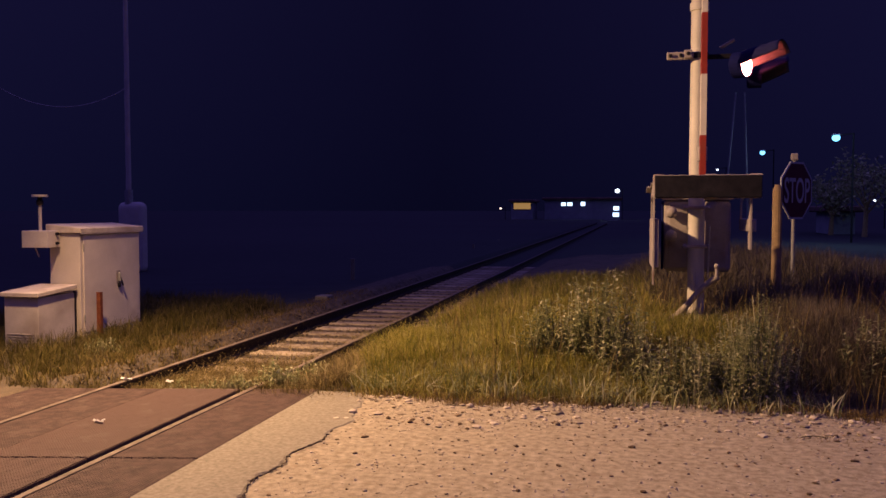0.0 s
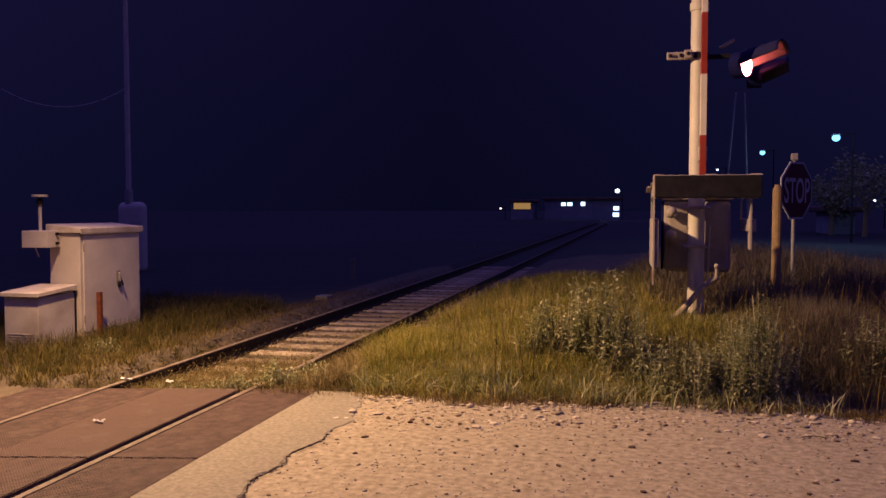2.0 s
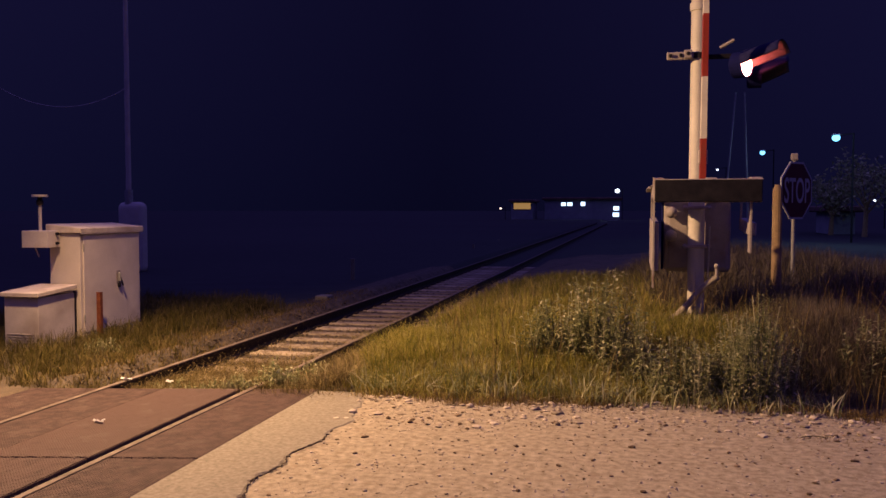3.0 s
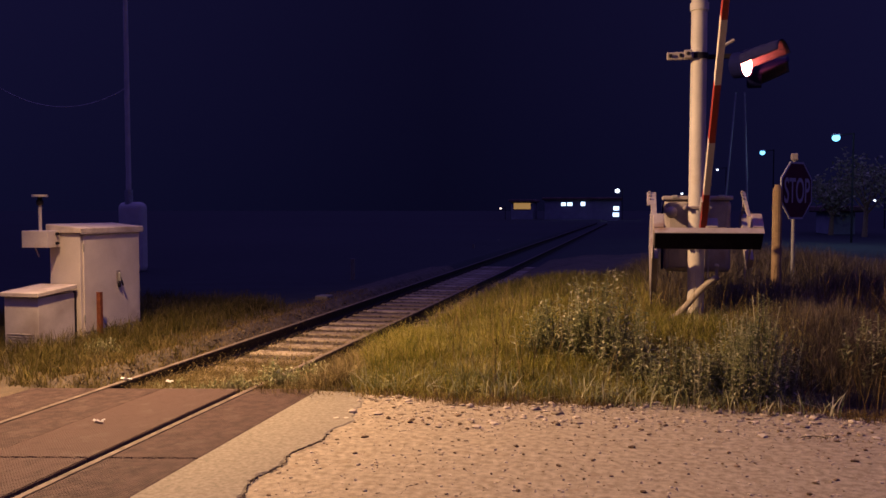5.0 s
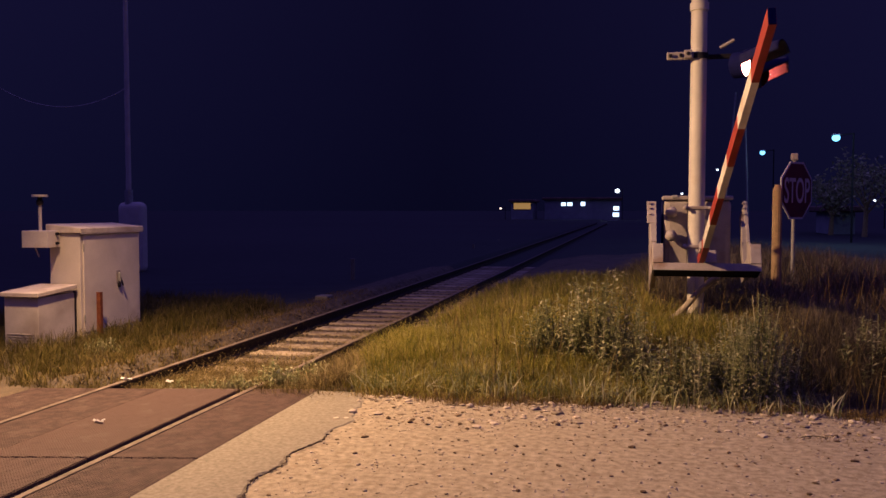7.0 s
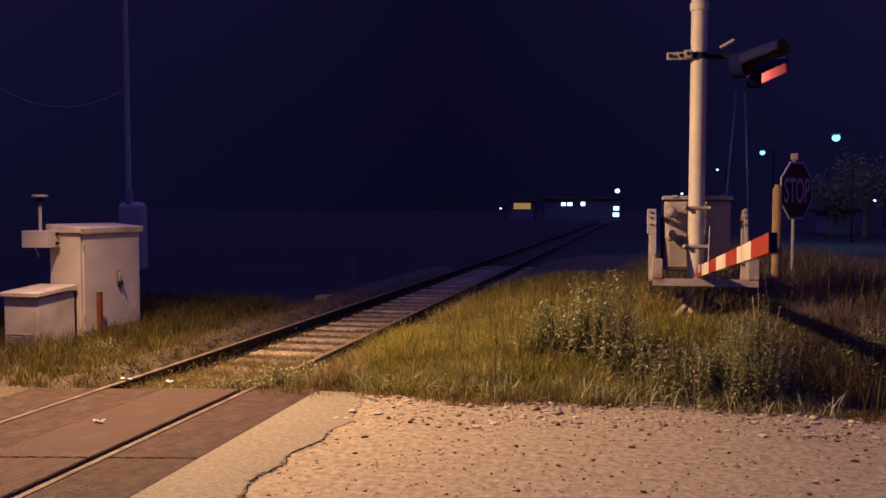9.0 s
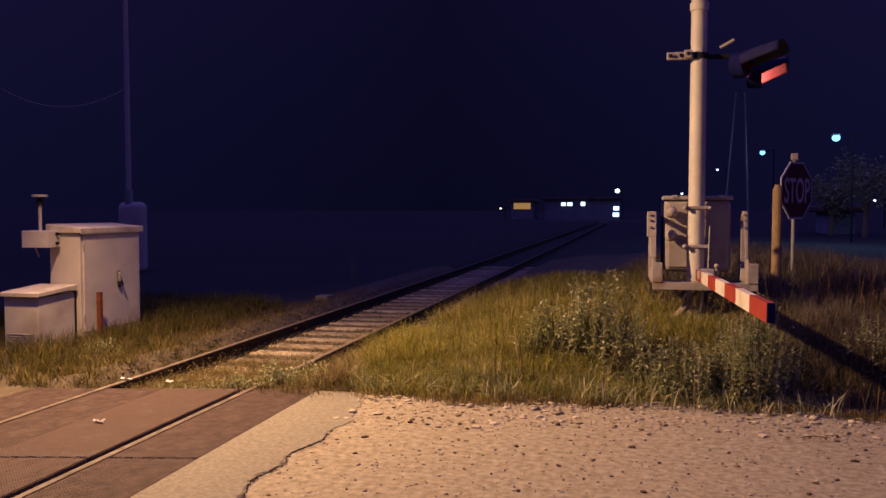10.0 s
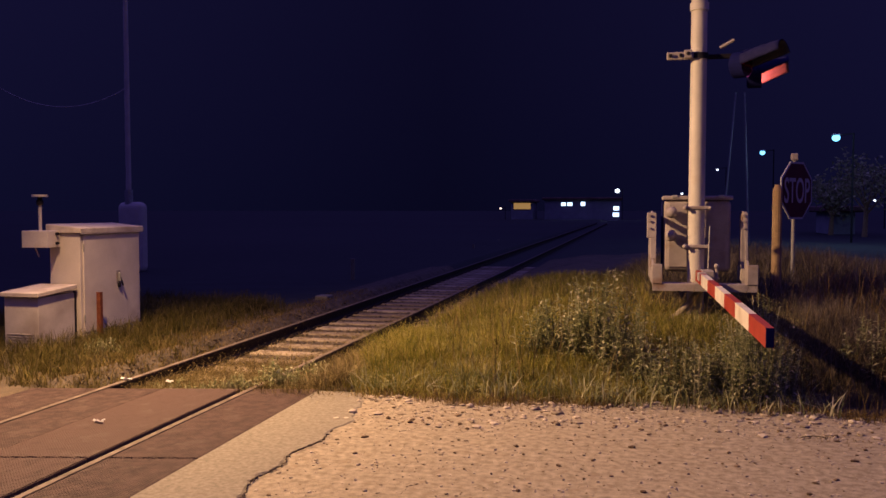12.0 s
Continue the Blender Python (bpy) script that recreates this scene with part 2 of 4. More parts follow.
def sweep(points, r, seg=8):
    """A bent tube along points."""
    bm = bmesh.new()
    rings = []
    pts = [Vector(p) for p in points]
    for i, p in enumerate(pts):
        d = (pts[min(i + 1, len(pts) - 1)] - pts[max(i - 1, 0)]).normalized()
        q = d.to_track_quat("Z", "Y").to_matrix()
        rings.append([bm.verts.new(p + q @ Vector((r * math.cos(2 * math.pi * k / seg), r * math.sin(2 * math.pi * k / seg), 0))) for k in range(seg)])
    for u, v in zip(rings, rings[1:]):
        for k in range(seg):
            bm.faces.new((u[k], u[(k + 1) % seg], v[(k + 1) % seg], v[k]))
    bm.faces.new(rings[0])
    bm.faces.new(rings[-1])
    return bm


def ball(bm, c, r, squash=1.0, sub=2):
    bmesh.ops.create_icosphere(bm, subdivisions=sub, radius=r, matrix=Matrix.Translation(c) @ Matrix.Diagonal((1, 1, squash, 1)))
    return bm


def prism(poly, x0, x1):
    """A plate in the y-z plane, from x0 to x1."""
    bm = bmesh.new()
    a = [bm.verts.new((x0, y, z)) for y, z in poly]
    b = [bm.verts.new((x1, y, z)) for y, z in poly]
    bm.faces.new(a)
    bm.faces.new(b[::-1])
    for i in range(len(poly)):
        j = (i + 1) % len(poly)
        bm.faces.new((a[i], b[i], b[j], a[j]))
    return bm


def soft(a, b, x):
    t = np.clip((x - a) / (b - a), 0, 1)
    return t * t * (3 - 2 * t)


def waves(x, y):
    return 0.5 * np.sin(1.7 * x + 0.6 * y) + 0.3 * np.sin(3.9 * y - 1.3 * x + 1) + 0.2 * np.sin(7.1 * x + 5.3 * y)


# ---- the lie of the land ----
def edge_of_grass(x):
    return 7.72 + 0.07 * (x + 1) + 0.14 * np.sin(1.9 * x + 1) + 0.07 * np.sin(5.3 * x)


def land(x, y):
    x, y = np.asarray(x, float), np.asarray(y, float)
    bank = soft(edge_of_grass(x), edge_of_grass(x) + 3.2, y) * soft(-3.1, -1.3, x) * (1 - soft(5, 12, x))
    mound = soft(10.5, 14.5, y) * soft(-0.6, 1.2, x) * (1 - soft(2.0, 6, x)) * (1 - soft(18, 26, y))
    bed = soft(-6.0, -5.7, x) * (1 - soft(-3.45, -3.0, x))
    under = soft(-6.2, -6.1, x) * (1 - soft(-2.78, -2.66, x)) * (1 - soft(7.75, 7.9, y)) * soft(-13, -12, y)
    far = 1 - soft(30, 60, np.hypot(x, y))
    # dip added to deepen the shade at the right of the bank
    hollow = soft(1.15, 1.9, x) * (1 - soft(4.5, 7, x)) * soft(edge_of_grass(x) + 0.1, edge_of_grass(x) + 0.5, y) * (1 - soft(8.9, 10.0, y))
    z = ((0.22 + 0.12 * soft(-0.8, 0.8, x)) * bank + 0.36 * mound + (0.003 + 0.012 * soft(7.6, 8.6, y)) * waves(x, y) - 0.30 * hollow) * far
    z = np.where(bed > 0, z * (1 - bed) - 0.19 * bed, z)
    left = (1 - soft(-6.4, -5.9, x)) * far
    z = z - 0.05 * left
    return np.where(under > 0.0, np.minimum(z, -0.14 * under + z * (1 - under)), z)


def make_ground():
    xs = np.concatenate([-np.geomspace(1800, 12.5, 34), np.arange(-12, 9.01, 0.1), np.geomspace(9.5, 1800, 34)])
    ys = np.concatenate([-np.geomspace(1800, 3.5, 26), np.arange(-3, 20.01, 0.1), np.geomspace(20.5, 1800, 36)])
    gx, gy = np.meshgrid(xs, ys)
    gz = land(gx, gy)
    near = (gx > -12) & (gx < 9) & (gy > -3) & (gy < 20)
    gz = gz + np.where(near, np.random.normal(0, 0.0007, gz.shape), 0)
    nx, ny = len(xs), len(ys)
    v = np.stack([gx, gy, gz], -1).reshape(-1, 3)
    i = (np.arange(ny - 1)[:, None] * nx + np.arange(nx - 1)[None]).ravel()
    f = np.stack([i, i + 1, i + nx + 1, i + nx], 1)
    me = bpy.data.meshes.new("ground")
    me.from_pydata(v.tolist(), [], f.tolist())
    for q in (M_GRAVEL, M_SOIL, M_BALLAST, M_NIGHT_GROUND):
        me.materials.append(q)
    c = v[f].mean(1)
    x, y = c[:, 0], c[:, 1]
    k = np.where((y < edge_of_grass(x) + 0.1 * np.sin(9 * x)) & (x > -2.9) & (y > -60) & (x < 60), 0, 1)
    k = np.where((x > -6.6) & (x < -3.0) & (y > 7.6) & (y < 300), 2, k)
    # beyond the lamp's reach soil and track bed take the night-dark colour
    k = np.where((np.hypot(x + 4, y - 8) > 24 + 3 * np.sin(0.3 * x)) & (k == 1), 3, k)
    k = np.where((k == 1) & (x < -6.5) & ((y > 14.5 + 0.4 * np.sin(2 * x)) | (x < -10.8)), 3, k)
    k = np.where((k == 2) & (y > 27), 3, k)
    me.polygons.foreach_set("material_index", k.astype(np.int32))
    me.polygons.foreach_set("use_smooth", [True] * len(f))
    tagged(new("ground", me), "pale packed gravel and dark soil, painted darker beyond the lamplight", "ground", kind="structure")


make_ground()

# ---- railway track ----
RAIL_L, RAIL_R = -5.31, -3.81


def rail(x, name_label):
    thing = root("rail", (x, 20, -0.17), name_label, "rail", "rails of the track")
    prof = [(-0.07, -0.17), (0.07, -0.17), (0.07, -0.155), (0.012, -0.135), (0.012, -0.045), (0.036, -0.035), (0.036, -0.006), (0.028, 0.0),
            (-0.028, 0.0), (-0.036, -0.006), (-0.036, -0.035), (-0.012, -0.045), (-0.012, -0.135), (-0.07, -0.155)]
    for name, lo, hi, m in (("rail_body", 0, 1, M_RUST), ("running_surface", 0, 0, M_RAILHEAD)):
        bm = bmesh.new()
        p = prof if hi else [(-0.026, 0.0005), (0.026, 0.0005), (0.026, 0.003), (-0.026, 0.003)]
        rows = [[bm.verts.new((x + a, y, b)) for a, b in p] for y in (-12.0, 120.0)]
        for i in range(len(p)):
            j = (i + 1) % len(p)
            bm.faces.new((rows[0][i], rows[0][j], rows[1][j], rows[1][i]))
        bm.faces.new(rows[0])
        bm.faces.new(rows[1])
        part(name, bm, m, thing)
    return thing


rail(RAIL_L, "rusty steel rail with a worn running surface")
rail(RAIL_R, "rusty steel rail with a worn running surface")


def sleepers():
    first = None
    for i in range(34):
        y = 8.15 + 0.615 * i
        jit = random.uniform(-0.012, 0.012)
        if first is None:
            first = root("sleeper", (-4.55, y, -0.24), "pale concrete sleeper lying in stone ballast", "sleeper", "sleepers of the track")
            part("beam", boxed((-5.85, y - 0.125, -0.30), (-3.25, y + 0.125, -0.165), bev=0.02), M_SLEEPER, first)
            for x in (RAIL_L, RAIL_R):
                for s in (-1, 1):
                    part("rail_clip", boxed((x + s * 0.105 - 0.03, y - 0.05, -0.17), (x + s * 0.105 + 0.03, y + 0.05, -0.135), bev=0.012), M_RUST, first, "rusty rail clip")
        else:
            copy_thing(first, pose(-4.55 + jit, y + jit, -0.24, 0, 0, random.uniform(-0.6, 0.6)))


sleepers()

# ---- level crossing deck ----
def deck_panel(x0, x1, y0, y1, skew):
    """A studded rubber panel, its ends skewed to fit the camera's view."""
    bm = boxed((x0, y0, -0.125), (x1, y1, 0.0), bev=0.008)
    for v in bm.verts:
        v.co.y += skew * (v.co.x + 4.5)
        v.co.z += 0.004 if x0 > -5.2 else 0.001
    ob = part("deck_panel", bm, M_RUBBER, origin=((x0 + x1) / 2, (y0 + y1) / 2, -0.12))
    tagged(ob, "dark studded rubber crossing panel between the rails" if -5.2 < x0 < -4 else "dark studded rubber crossing panel outside the rail", "crossing panel", "crossing panels")


for y0, y1 in ((5.112, 7.50), (2.734, 5.088), (0.354, 2.722), (-2.026, 0.342), (-4.406, -2.038), (-6.786, -4.418), (-9.166, -6.798), (-11.5, -9.178)):
    deck_panel(-5.258, -4.695, y0, y1, 0.21)
    deck_panel(-4.690, -3.912, y0, y1, 0.21)
    deck_panel(-3.765, -3.115, y0, y1, 0.21)
    deck_panel(-6.02, -5.356, y0, y1, 0.21)


def flangeway_dirt():
    """Trodden dirt in the groove beside the rail."""
    bm = bmesh.new()
    rows = []
    for y in np.arange(-11.5, 7.55, 0.05):
        z = -0.085 + 0.05 * float(1 - soft(4.2, 6.0, y)) + random.uniform(-0.008, 0.008)
        rows.append([bm.verts.new((x, y, z + random.uniform(-0.006, 0.006))) for x in (-3.911, -3.88, -3.848)])
    for a, b in zip(rows, rows[1:]):
        for i in range(2):
            bm.faces.new((a[i], a[i + 1], b[i + 1], b[i]))
    tagged(part("flangeway_dirt", bm, M_SOIL), "brown dirt packed in the groove beside the rail", "dirt", kind="stuff")


flangeway_dirt()


def edge_dirt():
    """Loose dark soil along the crumbled edge of the concrete strip."""
    bm = bmesh.new()
    rows = []
    for y in np.arange(-11.5, 6.3, 0.03):
        x = -2.42 + 0.05 * math.sin(2.1 * y) + 0.03 * math.sin(9.7 * y) - 0.12 * float(soft(6.6, 7.7, y)) + random.uniform(-0.015, 0.015)
        w = (0.001 + 0.014 * random.random() ** 3 + 0.004 * max(0, math.sin(3.7 * y) + 0.6 * math.sin(8.3 * y + 1))) * (1.5 - 1.42 * float(soft(4.6, 6.0, y)))
        rows.append([bm.verts.new(p) for p in ((x - w, y, 0.012), (x, y, 0.016 + random.uniform(-0.004, 0.006)), (x + w, y, 0.006))])
    for a, b in zip(rows, rows[1:]):
        for i in range(2):
            bm.faces.new((a[i], a[i + 1], b[i + 1], b[i]))
    tagged(part("edge_dirt", bm, M_SOIL), "dark crumbs of soil along the broken edge of the concrete", "dirt", kind="stuff")


edge_dirt()


def apron():
    """Concrete strip along the deck, with a crumbled outer edge."""
    bm = bmesh.new()
    ys = np.arange(-11.8, 7.75, 0.06)
    left = [(-3.105, y) for y in ys]
    right = [(-2.43 + 0.05 * math.sin(2.1 * y) + 0.03 * math.sin(9.7 * y) + random.uniform(-0.018, 0.018) - 0.12 * float(soft(6.6, 7.7, y)), y) for y in ys]
    rows = []
    for (x0, y), (x1, _) in zip(left, right):
        mid = (x0 + x1) / 2
        rows.append([bm.verts.new(p) for p in ((x0, y, -0.12), (x0, y, 0.006), (mid, y, 0.010 + random.uniform(-0.0005, 0.0005)), (x1 - 0.02, y, 0.008), (x1, y, -0.004), (x1 + 0.01, y, -0.12))])
    for a, b in zip(rows, rows[1:]):
        for i in range(5):
            bm.faces.new((a[i], a[i + 1], b[i + 1], b[i]))
    bm.faces.new(rows[0])
    bm.faces.new(rows[-1])
    ob = part("concrete_apron", bm, M_CONCRETE, smooth=False)
    tagged(ob, "pale worn concrete strip with a crumbled edge", "concrete strip", kind="structure")


apron()

# ---- relay cabinets ----
def relay_cabinet():
    t = root("relay_cabinet", (-7.86, 10.64, -0.05), "grey painted steel relay cabinet with a flat overhanging lid", "cabinet")
    part("body", boxed((-8.04, 9.99, -0.05), (-7.55, 11.40, 1.506), bev=0.006), M_PAINT, t)
    part("plinth", boxed((-8.07, 9.96, -0.12), (-7.52, 11.44, 0.06), bev=0.01), M_CONCRETE, t, "concrete plinth in the grass")
    bm = boxed((-8.07, 9.95, 1.508), (-7.505, 11.45, 1.580), bev=0.008)
    for v in bm.verts:
        v.co.z += 0.055 * (-7.505 - v.co.x) / 0.565 * (v.co.z > 1.54)
    part("lid", bm, M_LIDTOP, t)
    part("lid_drip_edge", boxed((-7.513, 9.96, 1.490), (-7.500, 11.44, 1.512), bev=0.003), M_FRAME, t)
    door = part("door", boxed((-7.552, 10.04, 0.10), (-7.530, 11.36, 1.485), bev=0.005), M_PAINT, t)
    part("handle", boxed((-7.532, 10.80, 0.76), (-7.485, 10.84, 0.90), bev=0.012), M_GALV, door, "steel door handle")
    part("padlock", boxed((-7.526, 10.79, 0.68), (-7.49, 10.84, 0.75), bev=0.01), M_IRON_SHADE, door, "dark padlock")
    part("handle_plate", boxed((-7.534, 10.77, 0.74), (-7.524, 10.87, 0.93), bev=0.004), M_FRAME, door, "worn lock plate")
    part("latch_lever", tubed((-7.50, 10.82, 0.84), (-7.475, 10.86, 0.70), 0.014, seg=8), M_IRON_SHADE, door, "dark latch lever")
    for z in (0.3, 1.3):
        part("hinge", tubed((-7.532, 10.045, z - 0.05), (-7.532, 10.045, z + 0.05), 0.011, seg=8), M_GALV, door)


def battery_box():
    t = root("battery_box", (-7.86, 9.64, -0.05), "low grey painted steel box with a sloping lid beside the cabinet", "cabinet")
    part("body", boxed((-8.13, 9.21, -0.08), (-7.61, 9.93, 0.68), bev=0.005), M_STAINED, t)
    part("gap_strip", boxed((-7.64, 9.932, -0.08), (-7.60, 9.955, 0.70), bev=0.003), M_IRON_SHADE, t, "dark joint strip")
    bm = boxed((-8.17, 9.16, 0.685), (-7.57, 9.945, 0.745), bev=0.008)
    for v in bm.verts:
        v.co.z += 0.05 * (v.co.y - 9.16) / 0.78
    part("lid", bm, M_LIDTOP, t)
    for i in range(4):
        part("vent_slat", boxed((-8.09, 9.198, 0.075 + 0.035 * i), (-7.67, 9.212, 0.092 + 0.035 * i), bev=0.003), M_FRAME, t)


def antenna_unit():
    t = root("antenna_unit", (-8.07, 9.86, 1.3), "small grey junction box with an antenna rod, bolted to the cabinet", "junction box")
    part("housing", boxed((-8.27, 9.72, 1.31), (-7.86, 9.992, 1.545), bev=0.006), M_PAINT, t)
    for z in (1.37, 1.50):
        part("bolt", tubed((-7.865, 9.90, z), (-7.82, 9.90, z), 0.02, seg=8), M_IRON_SHADE, t, "dark bolt")
    part("rod", tubed((-8.07, 9.85, 1.54), (-8.07, 9.85, 1.92), 0.022), M_PAINT, t)
    part("collar", tubed((-8.07, 9.85, 1.90), (-8.07, 9.85, 1.97), 0.045), M_IRON_SHADE, t, "dark collar")
    part("head", tubed((-8.07, 9.85, 1.97), (-8.07, 9.85, 2.015), 0.03), M_IRON_SHADE, t)
    part("cap", tubed((-8.07, 9.85, 2.015), (-8.07, 9.85, 2.045), 0.105, seg=18), M_PAINT, t, "flat round cap")
    part("cable", sweep([(-8.12 + 0.03 * math.sin(3 * i / 6) + 0.05 * i / 6, 9.80, 1.31 - 0.13 * math.sin(math.pi * i / 8)) for i in range(7)], 0.01), M_CABLE, t, "loose grey cable")


def rusty_stake():
    bm = boxed((-7.42, 10.22, -0.12), (-7.41, 10.28, 0.66), bev=0.002)
    box(bm, (-7.475, 10.22, -0.12), (-7.42, 10.23, 0.66), bev=0.002)
    t = part("steel_stake", bm, M_RUSTY, origin=(-7.43, 10.15, -0.1))
    tagged(t, "rust-red angle iron stake standing beside the cabinet", "stake")


relay_cabinet()
battery_box()
antenna_unit()
rusty_stake()


def lattice_pole():
    x, y = -15.1, 22.3
    t = root("utility_pole", (x, y, -0.1), "tall slim grey steel pole with a round-topped box", "pole")
    part("shaft", tubed((x, y, -0.1), (x, y, 14.0), 0.085, 0.06), M_ZINC, t)
    bm = boxed((x - 0.36, y - 0.15, -0.1), (x + 0.48, y + 0.35, 2.08), bev=0.2, seg=4)
    part("box", bm, M_ZINC, t, "grey round-topped box")
    part("collar", tubed((x, y, 2.0), (x, y, 2.45), 0.12), M_GALV, t)
    pts = []
    for i in range(25):
        s = i / 24
        pts.append((x - 5.2 * s, y - 1.2 * s, 5.55 + 1.2 * s - 4.4 * s * (1 - s)))
    w = part("overhead_wire", sweep(pts, 0.014, 5), M_ZINC)
    tagged(w, "thin sagging overhead wire", "wire")


lattice_pole()

# ---- barrier ----
PIVOT = Vector((0.812, 11.49, 1.66))
MAST = Vector((0.792, 11.28, 0.28))


def barrier():
    mx, my = MAST.x, MAST.y
    t = root("level_crossing_barrier", MAST, "cream steel barrier mast with drive box and red-white boom", "barrier")
    part("mast", tubed((mx, my, 0.2), (mx, my, 6.2), 0.107, 0.099, seg=40), M_MAST, t, smooth=False)
    part("collar", tubed((mx, my, 4.42), (mx, my, 4.52), 0.118, seg=28), M_MAST, t)
    part("footing", boxed((mx - 0.2, my - 0.2, 0.05), (mx + 0.2, my + 0.2, 0.36), bev=0.03), M_CONCRETE, t, "concrete footing")
    # drive box behind the mast
    b = part("drive_box", boxed((0.38, 11.47, 1.00), (1.25, 11.73, 1.97), bev=0.07, seg=3), M_FRAME, t, "grey cast drive box")
    part("lid", boxed((0.36, 11.445, 1.965), (1.27, 11.75, 2.02), bev=0.012), M_FRAME, b)
    part("door", boxed((0.45, 11.455, 1.06), (0.69, 11.472, 1.93), bev=0.006), M_FRAME, b)
    part("gasket", boxed((0.355, 11.51, 1.02), (0.382, 11.69, 1.95), bev=0.01), M_NIGHTBLACK, b, "black rubber edge")
    for z in (1.49, 1.80):
        part("knob", ball(bmesh.new(), (0.475, 11.345, z), 0.080), M_FRAME, b, smooth=True)
        part("stem", tubed((0.475, 11.36, z), (0.475, 11.46, z), 0.052), M_FRAME, b)
    for x in (0.52, 0.85, 1.12):
        part("hinge", boxed((x - 0.04, 11.43, 1.99), (x + 0.04, 11.47, 2.03), bev=0.006), M_GALV, b)
    for z in (1.355, 1.86):
        bm = boxed((mx - 0.15, my - 0.125, z - 0.022), (mx + 0.17, my - 0.105, z + 0.022), bev=0.008)
        box(bm, (mx - 0.15, my - 0.12, z - 0.022), (mx - 0.125, my + 0.21, z + 0.022), bev=0.006)
        box(bm, (mx + 0.145, my - 0.12, z - 0.022), (mx + 0.17, my + 0.21, z + 0.022), bev=0.006)
        ball(bm, (mx - 0.15, my - 0.14, z), 0.032)
        ball(bm, (mx + 0.16, my - 0.14, z), 0.024)
        part("clamp", bm, M_FRAME, t, "steel mast clamp")
    part("cable", sweep([(1.06 - 0.66 * s, 11.10 - 0.04 * s, 0.97 - 0.62 * s + 0.03 * math.sin(2 * math.pi * s)) for s in np.linspace(0, 1, 14)], 0.041, 12), M_CABLE, t, "thick bent cable conduit", smooth=True)
    part("valve", ball(tubed((1.03, 11.0, 0.98), (1.03, 11.0, 1.10), 0.02), (1.03, 11.0, 1.11), 0.035), M_FRAME, t)
    part("stay_rod", tubed((0.93, 11.1, 0.95), (0.95, 11.12, 1.62), 0.010, seg=8), M_GALV, t)
    # turning frame, built with the boom lowered
    px, py, pz = PIVOT
    bm = boxed((0.22, py - 0.605, pz - 0.80), (1.51, py - 0.315, pz - 0.775), bev=0.005)
    f = part("turning_frame", bm, M_FRAME, t, "grey steel frame that carries the boom", origin=PIVOT)
    # underside slab coloured almost black in place of shade
    part("cross_beam", boxed((0.23, py - 0.595, pz - 0.865), (1.50, py - 0.325, pz - 0.802), bev=0.008), M_IRON_SHADE, f, "cross beam with shade painted into its dark colour")
    part("front_lip", boxed((0.222, py - 0.607, pz - 0.868), (1.508, py - 0.596, pz - 0.772), bev=0.003), M_FRAME, f)
    for x0, x1, back in ((0.215, 0.235, 0.56), (1.38, 1.40, 0.10)):
        poly = [(py - 0.60, pz - 0.78), (py - 0.60, pz - 0.55), (py - 0.51, pz - 0.45), (py - 0.40, pz + 0.14), (py + 0.10, pz + 0.16),
                (py + 0.10, pz + 0.10), (py - 0.29, pz + 0.07), (py - 0.37, pz - 0.30), (py - 0.34, pz - 0.60), (py + back + 0.22, pz - 0.60), (py + back + 0.22, pz - 0.78)]
        part("side_arm", prism(poly, x0, x1), M_FRAME, f)
        wide = 0.055 if back > 0.3 else 0.02
        bm = boxed((x0 - 0.02, py - 0.525, pz - 0.46), (x0 + wide, py - 0.508, pz - 0.17), bev=0.006)
        box(bm, (x0 - 0.01 - wide, py - 0.528, pz - 0.19), (x0 + wide, py - 0.508, pz + 0.14), bev=0.006)
        for v in bm.verts:
            v.co.y += 0.105 * (v.co.z - pz + 0.45) / 0.59
        part("arm_flange", bm, M_FRAME, f)
        part("arm_bracket", boxed((x0 + 0.0, py - 0.62, pz - 0.775), (x0 + 0.13, py - 0.60, pz - 0.52), bev=0.006), M_FRAME, f)
        part("counterweight", boxed((x0 - 0.012, py - 0.06, pz - 0.76), (x0 + 0.075, py + back, pz + 0.12), bev=0.008), M_FRAME, f, "grey steel counterweight slab")
        for z in (0.10, 0.03, -0.06):
            part("bolt", tubed((x0 - 0.03, py - 0.56 + 0.105 * (z + 0.45) / 0.59, pz + z), (x0 - 0.03, py - 0.52 + 0.105 * (z + 0.45) / 0.59, pz + z), 0.015, seg=8), M_FRAME, f)
    part("boom_socket", boxed((0.835, py - 0.62, pz - 0.775), (0.985, py - 0.30, pz - 0.60), bev=0.012), M_FRAME, f)
    s, a0, c = 0.758, 0.347, 0.68
    for i in range(7):
        w0, w1 = 0.036 - 0.0012 * i, 0.036 - 0.0012 * (i + 1)
        bm = boxed((px - 1, py - a0 - s * (i + 1), pz - c - 0.068), (px + 1, py - a0 - s * i, pz - c + 0.068), bev=0)
        for v in bm.verts:
            w = w0 if v.co.y > py - a0 - s * (i + 0.5) else w1
            v.co.x = px + (w if v.co.x > px else -w)
        part("boom_segment", bm, (M_WHITE if i % 2 else M_RED), f, "white painted boom length" if i % 2 else "red painted boom length")
    part("boom_cap", boxed((px - 0.026, py - a0 - 7 * s - 0.006, pz - c - 0.066), (px + 0.026, py - a0 - 7 * s + 0.002, pz - c + 0.066), bev=0.003), M_NIGHTBLACK, f, "black end cap")
    part("boom_bracket", boxed((px - 0.055, py - a0 - 0.62, pz - c - 0.03), (px + 0.055, py - a0 - 0.44, pz - c + 0.075), bev=0.008), M_FRAME, f)
    return f


TURNING_FRAME = barrier()

